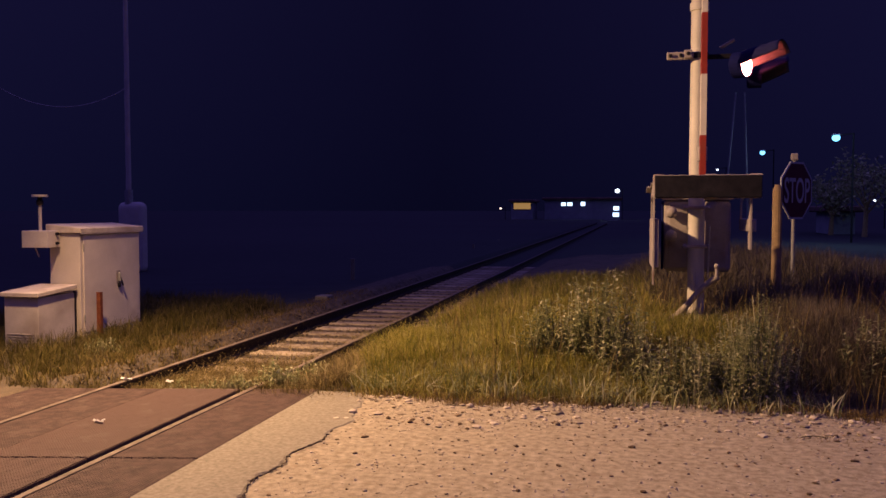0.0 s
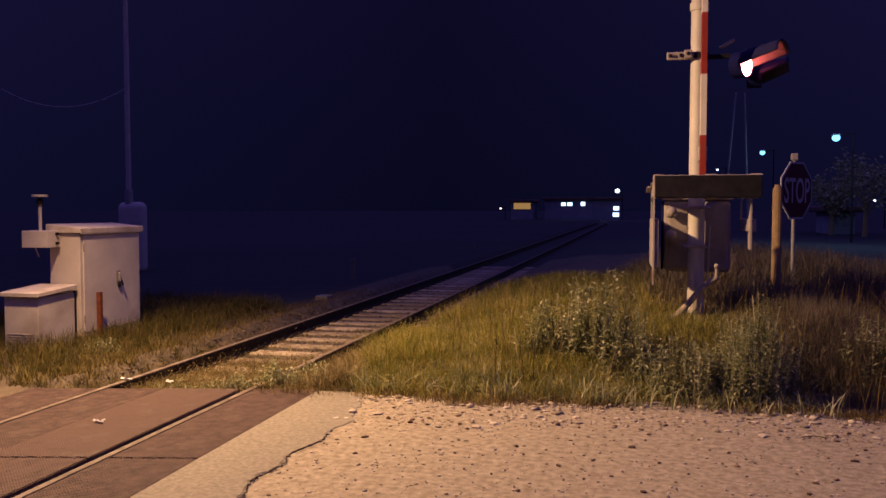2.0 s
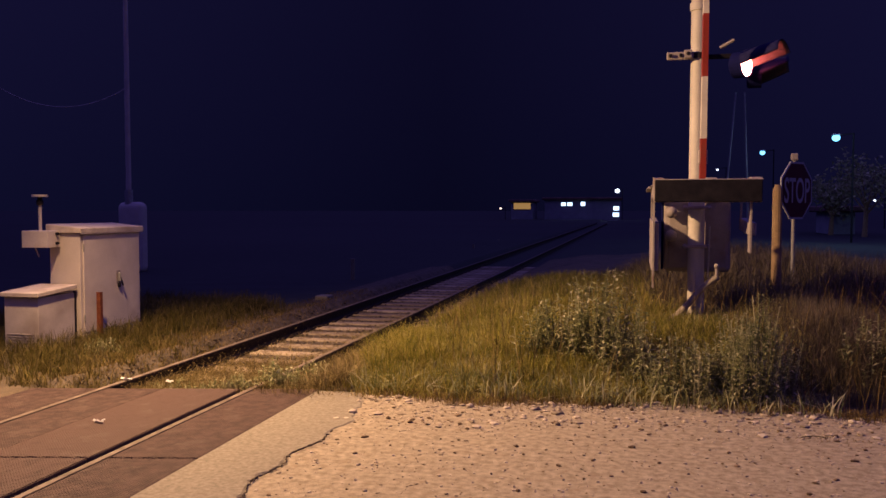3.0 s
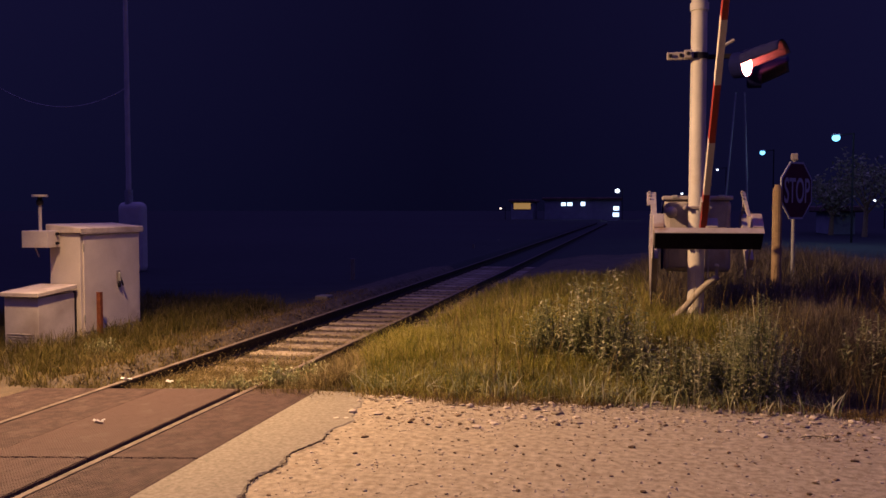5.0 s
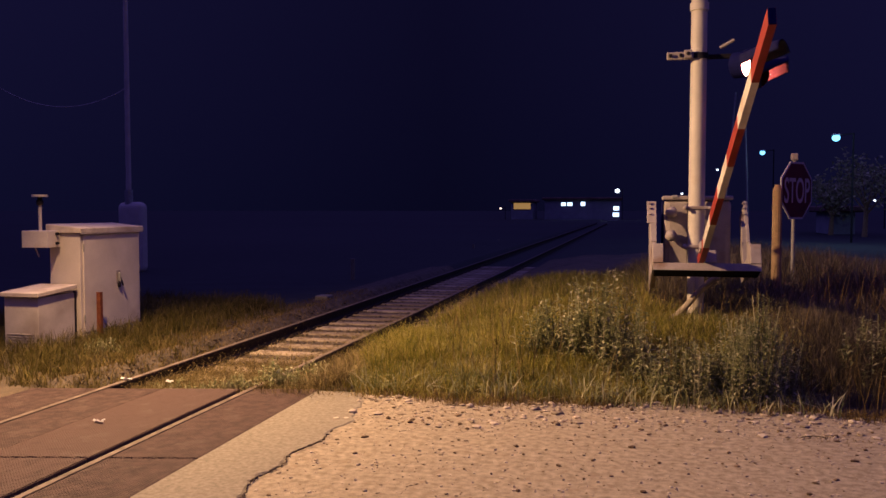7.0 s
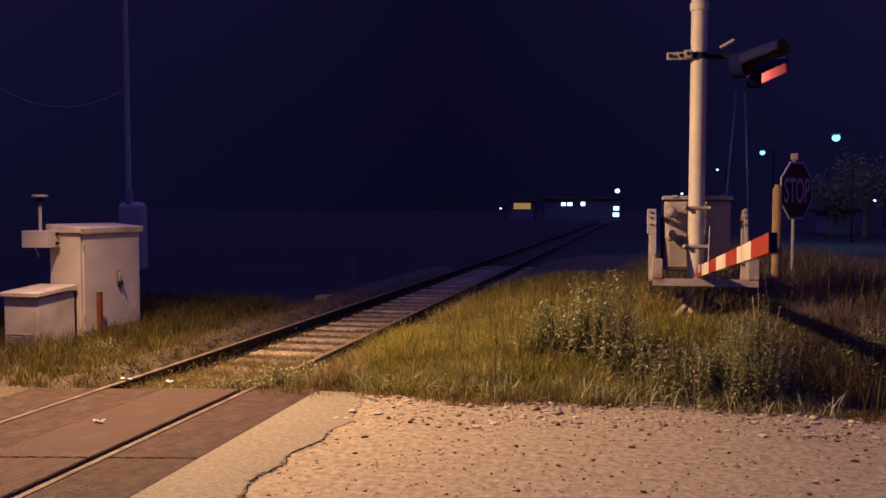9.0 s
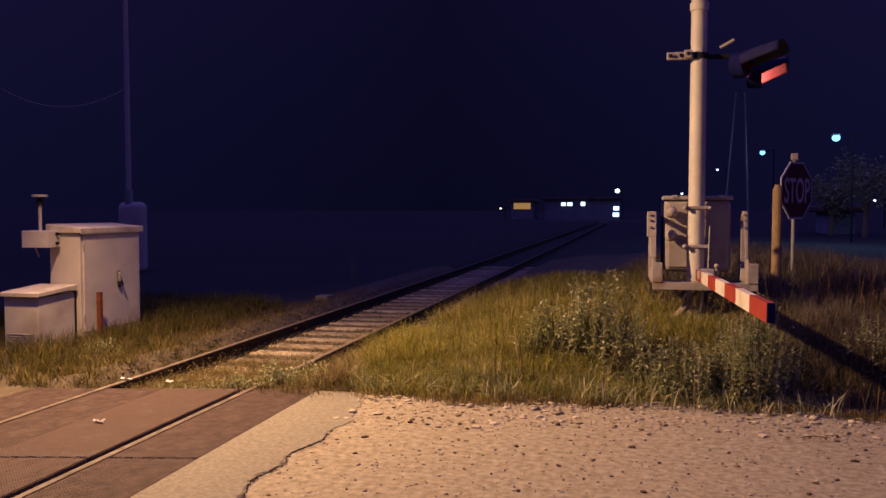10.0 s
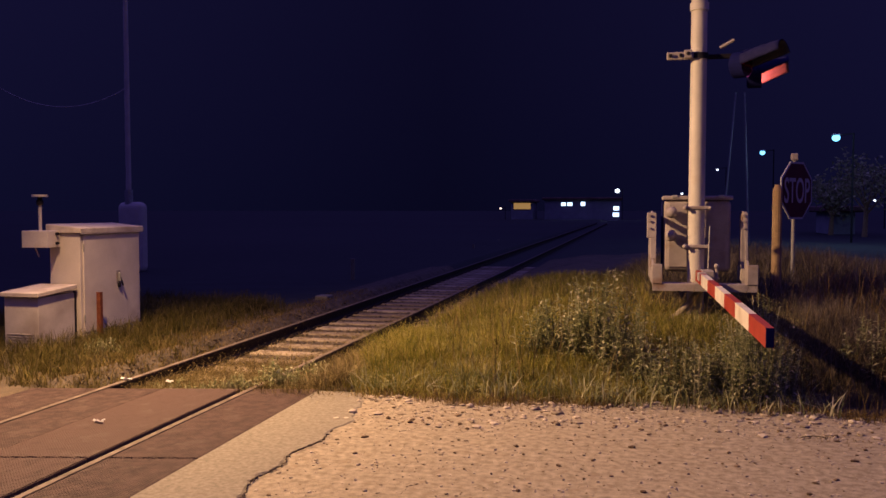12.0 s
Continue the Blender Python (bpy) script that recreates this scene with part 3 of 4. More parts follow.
# ---- flashing road signal on the mast ----
def hood(centre, turn, length, r, spread0, rise, roll=0):
    """A cutaway visor along local +x, open below, its lower edge rising to the tip."""
    bm = bmesh.new()
    m = Matrix.Translation(centre) @ Matrix.Rotation(radians(turn), 4, "Z") @ Matrix.Rotation(radians(-9), 4, "Y") @ Matrix.Rotation(radians(roll), 4, "X")
    rows = []
    for rr in (r, r - 0.006):
        grid = []
        for i in range(9):
            s = i / 8
            spread = radians(spread0 - rise * s)
            grid.append([bm.verts.new(m @ Vector((length * s, rr * math.sin(spread * k / 8), rr * math.cos(spread * k / 8)))) for k in range(-8, 9)])
        rows.append(grid)
    for g in rows:
        for a, b in zip(g, g[1:]):
            for k in range(16):
                bm.faces.new((a[k], a[k + 1], b[k + 1], b[k]))
    o, n = rows
    for i in range(8):
        for k in (0, 16):
            bm.faces.new((o[i][k], o[i + 1][k], n[i + 1][k], n[i][k]))
    for k in range(16):
        bm.faces.new((o[8][k], o[8][k + 1], n[8][k + 1], n[8][k]))
    return bm


SIGNAL = Vector((0.95, 11.3, 3.72))
DISCS = []


def road_signal():
    t = root("road_signal", SIGNAL, "dark two-lamp flashing road signal clamped to the barrier mast", "signal")
    arm = boxed((0.385, 11.15, 3.78), (0.72, 11.19, 3.88), bev=0.008)
    part("bracket_end", arm, M_FRAME, t, "steel bracket stub")
    for x, z in ((0.43, 3.83), (0.56, 3.83), (0.65, 3.85)):
        part("bolt", tubed((x, 11.11, z), (x, 11.16, z), 0.022, seg=8), M_IRON_SHADE, t, "dark bolt")
    part("bracket_plate", boxed((0.60, 11.12, 3.79), (0.70, 11.15, 3.90), bev=0.01), M_FRAME, t)
    part("clamp_ring", tubed((MAST.x, MAST.y, 3.80), (MAST.x, MAST.y, 3.87), 0.122, seg=24), M_IRON_SHADE, t)
    part("arm", boxed((0.90, 11.30, 3.80), (1.45, 11.35, 3.86), bev=0.008), M_IRON_SHADE, t)
    for centre, turn, length, s0, s1, roll in (((1.372, 11.22, 3.700), -33, 0.50, 98, 16, 0), ((1.60, 11.60, 3.61), -8, 0.36, 108, 32, -15)):
        c = Vector(centre)
        m = Matrix.Translation(c) @ Matrix.Rotation(radians(turn), 4, "Z")
        p0, p1 = m @ Vector((-0.20, 0, 0)), m @ Vector((0.0, 0, 0))
        cup = bmesh.new()
        rim = [[cup.verts.new(m @ Vector((x, r * math.cos(2 * math.pi * k / 24), r * math.sin(2 * math.pi * k / 24)))) for k in range(24)]
               for x, r in ((0.015, 0.165), (-0.155, 0.165), (-0.17, 0.14), (-0.17, 0.01))]
        for a, b in zip(rim, rim[1:]):
            for k in range(24):
                cup.faces.new((a[k], a[(k + 1) % 24], b[(k + 1) % 24], b[k]))
        part("housing", cup, M_NIGHTBLACK, t, "black lamp housing")
        h = part("hood", hood(c, turn, length, 0.176, s0, s1, roll), M_HOOD_OUT, t, "long black cutaway visor", smooth=True)
        # inner skin added, paler than the hood so the red glow shows
        part("lining", hood(c, turn, length - 0.004, 0.168, s0, s1, roll), M_HOOD_IN, h, "dark visor lining added to catch the lamp's red light", smooth=True)
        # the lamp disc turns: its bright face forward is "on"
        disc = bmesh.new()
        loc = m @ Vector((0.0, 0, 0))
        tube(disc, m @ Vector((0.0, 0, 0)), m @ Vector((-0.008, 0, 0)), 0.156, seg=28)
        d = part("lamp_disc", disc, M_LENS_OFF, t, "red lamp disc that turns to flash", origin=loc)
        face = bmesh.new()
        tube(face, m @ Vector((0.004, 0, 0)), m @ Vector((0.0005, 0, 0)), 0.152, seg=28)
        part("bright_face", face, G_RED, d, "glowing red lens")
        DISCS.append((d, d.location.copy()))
    # pale bar added as the lit edge of a sign board that isn't built
    part("lit_sign_edge", tubed((1.03, 11.0, 3.88), (1.195, 10.95, 3.965), 0.02), M_FRAME, t)


road_signal()

# ---- stop sign and wooden post ----
def stop_sign():
    c = Vector((2.50, 13.96, 2.14))
    n = Vector((0.77, -0.64, 0)).normalized()
    side = Vector((0, 0, 1)).cross(n)
    t = root("stop_sign", (c.x, c.y, 0.5), "red octagonal stop sign on a thin steel post, in darkness", "road sign")
    m = Matrix((( side.x, 0, n.x, c.x), (side.y, 0, n.y, c.y), (0, 1, 0, c.z), (0, 0, 0, 1)))

    def octagon(r, z0, z1):
        bm = bmesh.new()
        k = [radians(22.5 + 45 * i) for i in range(8)]
        a = [bm.verts.new(m @ Vector((r * math.cos(q), r * math.sin(q), z0))) for q in k]
        b = [bm.verts.new(m @ Vector((r * math.cos(q), r * math.sin(q), z1))) for q in k]
        bm.faces.new(a[::-1])
        bm.faces.new(b)
        for i in range(8):
            bm.faces.new((a[i], a[(i + 1) % 8], b[(i + 1) % 8], b[i]))
        return bm

    part("border", octagon(0.49, -0.02, 0.0), M_SIGNWHITE, t, "white border")
    part("face", octagon(0.455, 0.0, 0.004), M_SIGNRED, t, "red face")
    cu = bpy.data.curves.new("stop_word", "FONT")
    cu.body, cu.size, cu.align_x, cu.align_y, cu.extrude, cu.offset = "STOP", 0.40, "CENTER", "CENTER", 0.002, 0.003
    tmp = bpy.data.objects.new("stop_word", cu)
    me = bpy.data.meshes.new_from_object(tmp)
    bpy.data.objects.remove(tmp)
    bm = bmesh.new()
    bm.from_mesh(me)
    xs = [v.co.x for v in bm.verts]
    zs = [v.co.y for v in bm.verts]
    cx, cy = (max(xs) + min(xs)) / 2, (max(zs) + min(zs)) / 2
    kx, ky = 0.74 / (max(xs) - min(xs)), 0.40 / (max(zs) - min(zs))
    for v in bm.verts:
        v.co = m @ Vector(((v.co.x - cx) * kx, (v.co.y - cy) * ky, v.co.z + 0.007))
    part("word", bm, M_SIGNWHITE, t, "white word STOP")
    q = c - n * 0.05
    part("post", tubed((q.x, q.y, 0.4), (q.x, q.y, 2.72), 0.03), M_GALV, t)
    part("post_cap", boxed((q.x - 0.05, q.y - 0.05, 2.62), (q.x + 0.05, q.y + 0.05, 2.73), bev=0.01), M_FRAME, t)


stop_sign()


def wooden_post():
    x, y = 2.03, 12.8
    bm = tubed((x, y, 0.2), (x, y, 2.12), 0.072, 0.068, seg=12)
    tube(bm, (x, y, 2.12), (x, y, 2.20), 0.068, 0.035, seg=12)
    ob = part("wooden_post", bm, M_WOOD, origin=(x, y, 0.3))
    tagged(ob, "round weathered wooden post with a chamfered top", "post")


wooden_post()

# ---- distance ----
def along(px, py, d):
    """A place d metres ahead of the camera's spot, set from its point in the view."""
    yaw = radians(13.16)
    a, b = (px - 784) / 1450, (372 - py) / 1450
    return Vector((d * (a * math.cos(yaw) - math.sin(yaw)), d * (a * math.sin(yaw) + math.cos(yaw)), 1.83 + d * b))


def street_lamp(px, py, d, size, g, label):
    head = along(px, py, d)
    t = root("street_lamp", (head.x + 0.9, head.y, 0), label, "street lamp", "distant street lamps")
    part("pole", tubed((head.x + 0.9, head.y, -0.2), (head.x + 0.9, head.y, head.z + 0.25), 0.06, 0.045), M_IRON_SHADE, t)
    part("arm", tubed((head.x + 0.9, head.y, head.z + 0.22), (head.x, head.y, head.z + 0.14), 0.03), M_IRON_SHADE, t)
    part("head", boxed((head.x - size, head.y - 0.2, head.z + size * 0.6), (head.x + size, head.y + 0.2, head.z + size * 0.6 + 0.1), bev=0.03), M_GALV, t)
    part("bulb", ball(bmesh.new(), head, size, 0.9), g, t, "glowing cold white lamp", smooth=True)


street_lamp(1476, 245, 46, 0.22, G_WHITE, "street lamp with a cold blue-white glow")
street_lamp(1347, 271, 70, 0.22, G_WHITE, "street lamp with a cold blue-white glow")
street_lamp(1092, 338, 150, 0.45, G_SPARK, "far street lamp with a white glow")
for px, py, d, s, g in ((1268, 301, 90, 0.13, G_SPARK), (1206, 343, 110, 0.16, G_SPARK), (1547, 355, 80, 0.12, G_SPARK), (886, 369, 160, 0.22, G_SPARKWARM)):
    street_lamp(px, py, d, s, g, "far street lamp, a small point of light")


def house(px0, px1, py_top, py_base, d, deep, label, lights, material):
    a, b = along(px0, py_base, d), along(px1, py_base, d)
    top = along(px0, py_top, d).z
    t = root("house", ((a.x + b.x) / 2, a.y, 0), label, "house", "far houses")
    x0, x1, y = min(a.x, b.x), max(a.x, b.x), (a.y + b.y) / 2
    part("wall", boxed((x0, y, -0.5), (x1, y + deep, top), bev=0.02), material, t)
    part("roof", boxed((x0 - 0.5, y - 0.5, top), (x1 + 0.5, y + deep + 0.5, top + 0.5), bev=0.1), M_ROOF, t)
    for w0, w1, z0, z1, g in lights:
        p, q = along(w0, z1, d), along(w1, z0, d)
        w = part("window", boxed((p.x, y - 0.10, p.z), (q.x, y - 0.02, q.z), bev=0.02), M_NIGHTBLACK, t)
        part("pane", boxed((p.x + 0.06, y - 0.13, p.z + 0.06), (q.x - 0.06, y - 0.105, q.z - 0.06), bev=0), g, w, "glowing pane for a lit window or a lit house front")


house(962, 1096, 354, 386, 160, 12, "long pale house with lit windows, far off", [(992, 1001, 358, 365, G_WINDOW), (1003, 1013, 358, 365, G_WINDOW), (1027, 1036, 357, 365, G_WINDOW), (1084, 1096, 376, 384, G_WINDOW), (1085, 1096, 365, 373, G_WINDOW)], M_WALL)
# one glowing pane stands for the lamplight on the whole front
house(904, 942, 358, 374, 160, 8, "low house with a warmly lit front, far off", [(908, 940, 359, 371, G_WARM)], M_WALL)
house(1470, 1512, 376, 388, 62, 5, "low white wall under the street lamp", [], M_WALL)


def marker_post(px, py0, py1, d, label):
    a = along(px, py1, d)
    ob = part("marker_post", boxed((a.x - 0.05, a.y - 0.05, -0.3), (a.x + 0.05, a.y + 0.05, along(px, py0, d).z), bev=0.01), M_CONCRETE, origin=(a.x, a.y, 0))
    tagged(ob, label, "post", "track marker posts")


marker_post(624, 458, 490, 22, "short pale post beside the dark track")
marker_post(838, 432, 448, 40, "short pale post beside the dark track")
marker_post(882, 424, 436, 50, "short pale post beside the dark track")


def kerb_block():
    ob = part("concrete_block", boxed((-6.5, 16.0, -0.16), (-6.22, 16.35, 0.04), bev=0.02), M_CONCRETE, origin=(-6.36, 16.2, -0.1))
    tagged(ob, "small pale concrete block beside the rail", "block")


kerb_block()

# ---- stones ----
def stones(name, n, place, size, material, label):
    """Many small irregular stones in one mesh."""
    base = bmesh.new()
    bmesh.ops.create_icosphere(base, subdivisions=1, radius=1)
    bv = np.array([v.co[:] for v in base.verts])
    bf = np.array([[v.index for v in f.verts] for f in base.faces])
    base.free()
    p = np.array([place() for _ in range(n)])
    s = np.array([size() for _ in range(n)])
    sc = s[:, None] * np.random.uniform(0.6, 1.3, (n, 3)) * np.array([1, 1, 0.48])
    ang = np.random.uniform(0, 6.28, n)
    v = bv[None] * (1 + np.random.uniform(-0.25, 0.25, (n, len(bv), 1))) * sc[:, None]
    ca, sa = np.cos(ang)[:, None], np.sin(ang)[:, None]
    v = np.stack([v[..., 0] * ca - v[..., 1] * sa, v[..., 0] * sa + v[..., 1] * ca, v[..., 2]], -1)
    z = land(p[:, 0], p[:, 1]) + sc[:, 2] * 0.4
    v = v + np.stack([p[:, 0], p[:, 1], z], -1)[:, None]
    f = bf[None] + (np.arange(n) * len(bv))[:, None, None]
    me = bpy.data.meshes.new(name)
    me.from_pydata(v.reshape(-1, 3).tolist(), [], f.reshape(-1, 3).tolist())
    me.materials.append(material)
    tagged(new(name, me), label, "stones", kind="stuff")


def on_gravel():
    while True:
        x, y = random.uniform(-2.4, 5.5), random.uniform(2.5, 7.9)
        if y < edge_of_grass(x) + 0.1 and random.random() < 0.35 + 0.65 * (y > edge_of_grass(x) - 0.9):
            return x, y


stones("pebbles", 15000, on_gravel, lambda: 0.003 + 0.014 * random.random() ** 5, M_STONE, "pale pebbles scattered on packed gravel")
def by_the_grass():
    x = random.uniform(-2.6, 3.2)
    return x, float(edge_of_grass(x)) - 0.05 - 0.9 * random.random() ** 2


stones("pale_stones", 420, by_the_grass, lambda: 0.012 + 0.032 * random.random() ** 2, M_STONE, "pale limestone pieces along the edge of the grass")
stones("clods", 1100, on_gravel, lambda: 0.005 + 0.022 * random.random() ** 3, M_CLOD, "dark clods of earth scattered on packed gravel")
stones("ballast", 4200, lambda: (random.uniform(-5.9, -3.1), random.uniform(7.7, 22)), lambda: random.uniform(0.018, 0.036), M_BROKEN, "crushed stone ballast between the sleepers")


def litter():
    for x, y, s in ((-4.46, 6.10, 0.05), (-5.30, 7.72, 0.06), (-4.78, 7.72, 0.04)):
        bm = bmesh.new()
        bmesh.ops.create_grid(bm, x_segments=5, y_segments=4, size=s, matrix=Matrix.Translation((x, y, 0.02)))
        for v in bm.verts:
            v.co.z += random.uniform(-0.012, 0.02)
            v.co.y = y + (v.co.y - y) * 0.4
        bmesh.ops.solidify(bm, geom=bm.faces[:], thickness=0.002)
        tagged(part("paper_scrap", bm, M_PAPER, origin=(x, y, 0.01)), "crumpled white scrap of paper on the ground", "litter", "scraps of paper")


litter()

# ---- grass ----
def blades(name, pts, heights, width, material, label, lean=0.75):
    n = len(pts)
    x, y = pts[:, 0], pts[:, 1]
    z = land(x, y) - 0.02
    a = np.random.uniform(0, 2 * np.pi, n)
    b = a + np.random.uniform(-0.9, 0.9, n) + np.pi / 2
    l = np.abs(np.random.normal(0, lean, n)) + 0.08
    w = width * np.random.uniform(0.6, 1.4, n)
    rows = []
    for s, k in ((0, 1.0), (0.4, 0.85), (0.75, 0.55), (1.0, 0.0)):
        cx = x + np.cos(b) * l * heights * s ** 2
        cy = y + np.sin(b) * l * heights * s ** 2
        cz = z + heights * s * (1 - 0.25 * l * s)
        for sg in ((-1, 1) if k else (0,)):
            rows.append(np.stack([cx + sg * np.cos(a) * w * k, cy + sg * np.sin(a) * w * k, cz], -1))
    v = np.stack(rows, 1)
    o = np.arange(n)[:, None] * 7
    quads = np.concatenate([o + np.array([0, 1, 3, 2]), o + np.array([2, 3, 5, 4])])
    tris = o + np.array([4, 5, 6])
    me = bpy.data.meshes.new(name)
    me.vertices.add(n * 7)
    me.vertices.foreach_set("co", v.reshape(-1).astype(np.float32))
    loops = np.concatenate([quads.reshape(-1), tris.reshape(-1)])
    me.loops.add(len(loops))
    me.loops.foreach_set("vertex_index", loops.astype(np.int32))
    me.polygons.add(3 * n)
    starts = np.concatenate([np.arange(2 * n) * 4, 8 * n + np.arange(n) * 3])
    me.polygons.foreach_set("loop_start", starts.astype(np.int32))
    me.materials.append(material)
    me.update(calc_edges=True)
    me.validate()
    tagged(new(name, me), label, "grass", kind="stuff")


def flecks(name, pts, lift, material, label):
    """Small seed heads and leaflets near the tips of the grass."""
    n = len(pts)
    c = np.stack([pts[:, 0], pts[:, 1], land(pts[:, 0], pts[:, 1]) + lift], -1)
    a = np.random.normal(0, 1, (n, 3))
    a /= np.linalg.norm(a, axis=1)[:, None]
    b = np.cross(a, np.random.normal(0, 1, (n, 3)))
    b /= np.linalg.norm(b, axis=1)[:, None]
    s = np.random.uniform(0.005, 0.013, (n, 1))
    v = np.stack([c - a * s, c + b * s * 0.45, c + a * s, c - b * s * 0.45], 1).reshape(-1, 3)
    f = np.arange(4 * n).reshape(n, 4)
    me = bpy.data.meshes.new(name)
    me.from_pydata(v.tolist(), [], f.tolist())
    me.materials.append(material)
    tagged(new(name, me), label, "grass", kind="stuff")


def scatter(n, x0, x1, y0, y1, keep):
    x, y = np.random.uniform(x0, x1, n), np.random.uniform(y0, y1, n)
    k = np.random.uniform(0, 1, n) < keep(x, y)
    return np.stack([x[k], y[k]], 1)


def clumped(p, size):
    """Draws three quarters of the places together into tussocks of forty blades."""
    n = len(p)
    k = np.random.randint(0, max(n // 40, 1), n)
    centres = p[np.random.permutation(n)[:max(n // 40, 1)]]
    q = centres[k] + np.random.normal(0, size, (n, 2))
    loose = np.random.uniform(0, 1, n) < 0.3
    return np.where(loose[:, None], p, q)


def grass():
    def bank(x, y):
        e = edge_of_grass(x)
        return soft(e - 0.12, e + 0.35, y) * soft(-3.25, -2.7, x) * (0.65 + 0.35 * waves(1.5 * x, 1.5 * y)) * (1 - 0.85 * soft(1.2, 1.8, x) * (1 - soft(8.8, 9.6, y)))

    def tall(p):
        e = edge_of_grass(p[:, 0])
        h = 0.15 + 0.24 * soft(e, e + 1.8, p[:, 1]) + 0.14 * soft(11.4, 14, p[:, 1])
        h = h * (1 - 0.55 * np.exp(-((p[:, 0] - 0.75) / 0.6) ** 2 - ((p[:, 1] - 10.9) / 0.7) ** 2))
        h = h * (0.55 + 0.45 * soft(-0.8, 0.6, p[:, 0]) + 0.45 * (1 - soft(10.0, 11.5, p[:, 1])) * (1 - soft(-0.8, 0.6, p[:, 0])))
        return h * (0.8 + 0.25 * waves(2 * p[:, 0], 2 * p[:, 1])) * np.random.uniform(0.55, 1.35, len(p))

    p = clumped(scatter(190000, -3.3, 5.2, 7.4, 11.5, bank), 0.055)
    # to the right the blades take the colour with shade in it
    grey = p[:, 0] + np.random.normal(0, 0.25, len(p)) > 1.25
    for name, q, m, label in (("bank_grass", p[~grey], M_GRASS, "tall yellow-green grass on the bank"), ("shaded_grass", p[grey], M_SHADEGRASS, "grey-brown weedy grass in the hollow, darkened in colour for shade")):
        low = 1 - 0.55 * soft(1.3, 1.8, q[:, 0]) * (1 - soft(8.6, 9.5, q[:, 1]))
        blades(name, q, tall(q) * low, 0.0034, m, label)
    p = clumped(scatter(90000, -3.3, 9, 11.5, 19, bank), 0.08)
    blades("far_grass", p, tall(p) * 1.05, 0.005, M_SHADEGRASS, "tall grass on the rise behind the barrier, darkened in colour for the night")
    p = clumped(scatter(34000, -2.9, 0.2, 11.3, 18, lambda x, y: 0.75 + 0.25 * waves(x, y)), 0.09)
    blades("trackside_grass", p, 0.34 * np.random.uniform(0.5, 1.25, len(p)), 0.005, M_GRASS, "tall yellow-green grass along the dark track")
    p = scatter(5500, -2.6, 5.2, 7.9, 12.5, lambda x, y: 0.55 * (0.5 + 0.5 * waves(2.3 * x + 1, 2.3 * y)))
    blades("grass_stalks", p, np.random.uniform(0.35, 0.85, len(p)), 0.0028, M_DRYGRASS, "tall thin dry grass stalks", 0.4)
    p = scatter(14000, -2.8, 1.8, 7.7, 11.5, lambda x, y: 0.5 + 0.5 * waves(3.1 * x, 3.1 * y + 2))
    blades("broad_weeds", p, np.random.uniform(0.10, 0.30, len(p)), 0.006, M_LEAF, "broad-leaved weeds among the grass", 0.9)
    p = scatter(80000, -3.0, 1.9, 7.8, 12.0, lambda x, y: bank(x, y) * (0.35 + 0.65 * soft(0.0, 0.8, waves(2.9 * x, 2.9 * y + 1))))
    flecks("grass_heads", p, tall(p) * np.random.uniform(0.5, 1.15, len(p)), M_HEAD, "pale seed heads and small leaves in the grass")
    p = scatter(42000, -3.0, 5.2, 7.4, 9.0, lambda x, y: (1 - soft(0.0, 1.0, y - edge_of_grass(x))) * soft(-0.25, 0.05, y - edge_of_grass(x)))
    blades("dry_fringe", p, np.random.uniform(0.03, 0.13, len(p)), 0.003, M_DRYGRASS, "short dry grass fringe beside the gravel", 0.6)
    p = scatter(26000, -6.7, -5.4, 7.7, 18, lambda x, y: 0.8 - 0.5 * soft(10, 18, y))
    blades("shoulder_grass", p, np.random.uniform(0.02, 0.09, len(p)), 0.004, M_DRYGRASS, "short dry grass on the track shoulder", 0.8)
    p = clumped(scatter(52000, -10.5, -5.55, 7.3, 15, lambda x, y: (0.7 + 0.3 * waves(x, y)) * soft(7.25, 7.6, y) * (1 - soft(-7.0, -5.7, x) * soft(9, 11.5, y))), 0.05)
    blades("verge_grass", p, (0.10 + 0.16 * soft(-6.0, -7.0, p[:, 0])) * np.random.uniform(0.5, 1.5, len(p)), 0.004, M_VERGE, "grass round the relay cabinets")
    p = scatter(95000, -5.25, -2.9, 7.5, 13, lambda x, y: (1 - 0.95 * soft(8.6, 10.4 + 1.2 * np.clip(x + 4.4, 0, 2), y)) * (0.6 + 0.4 * waves(2.7 * x, 2.7 * y)))
    blades("track_weeds", p, (0.10 + 0.09 * soft(-4.4, -3.5, p[:, 0]) + 0.06 * (1 - soft(7.9, 8.9, p[:, 1]))) * np.random.uniform(0.4, 1.6, len(p)), 0.0035, M_TRACKWEED, "dry weeds growing between the rails", 1.1)
    flecks("weed_heads", p[::2], np.random.uniform(0.02, 0.20, len(p[::2])), M_TRACKWEED, "small pale leaves and heads of the weeds between the rails")


grass()


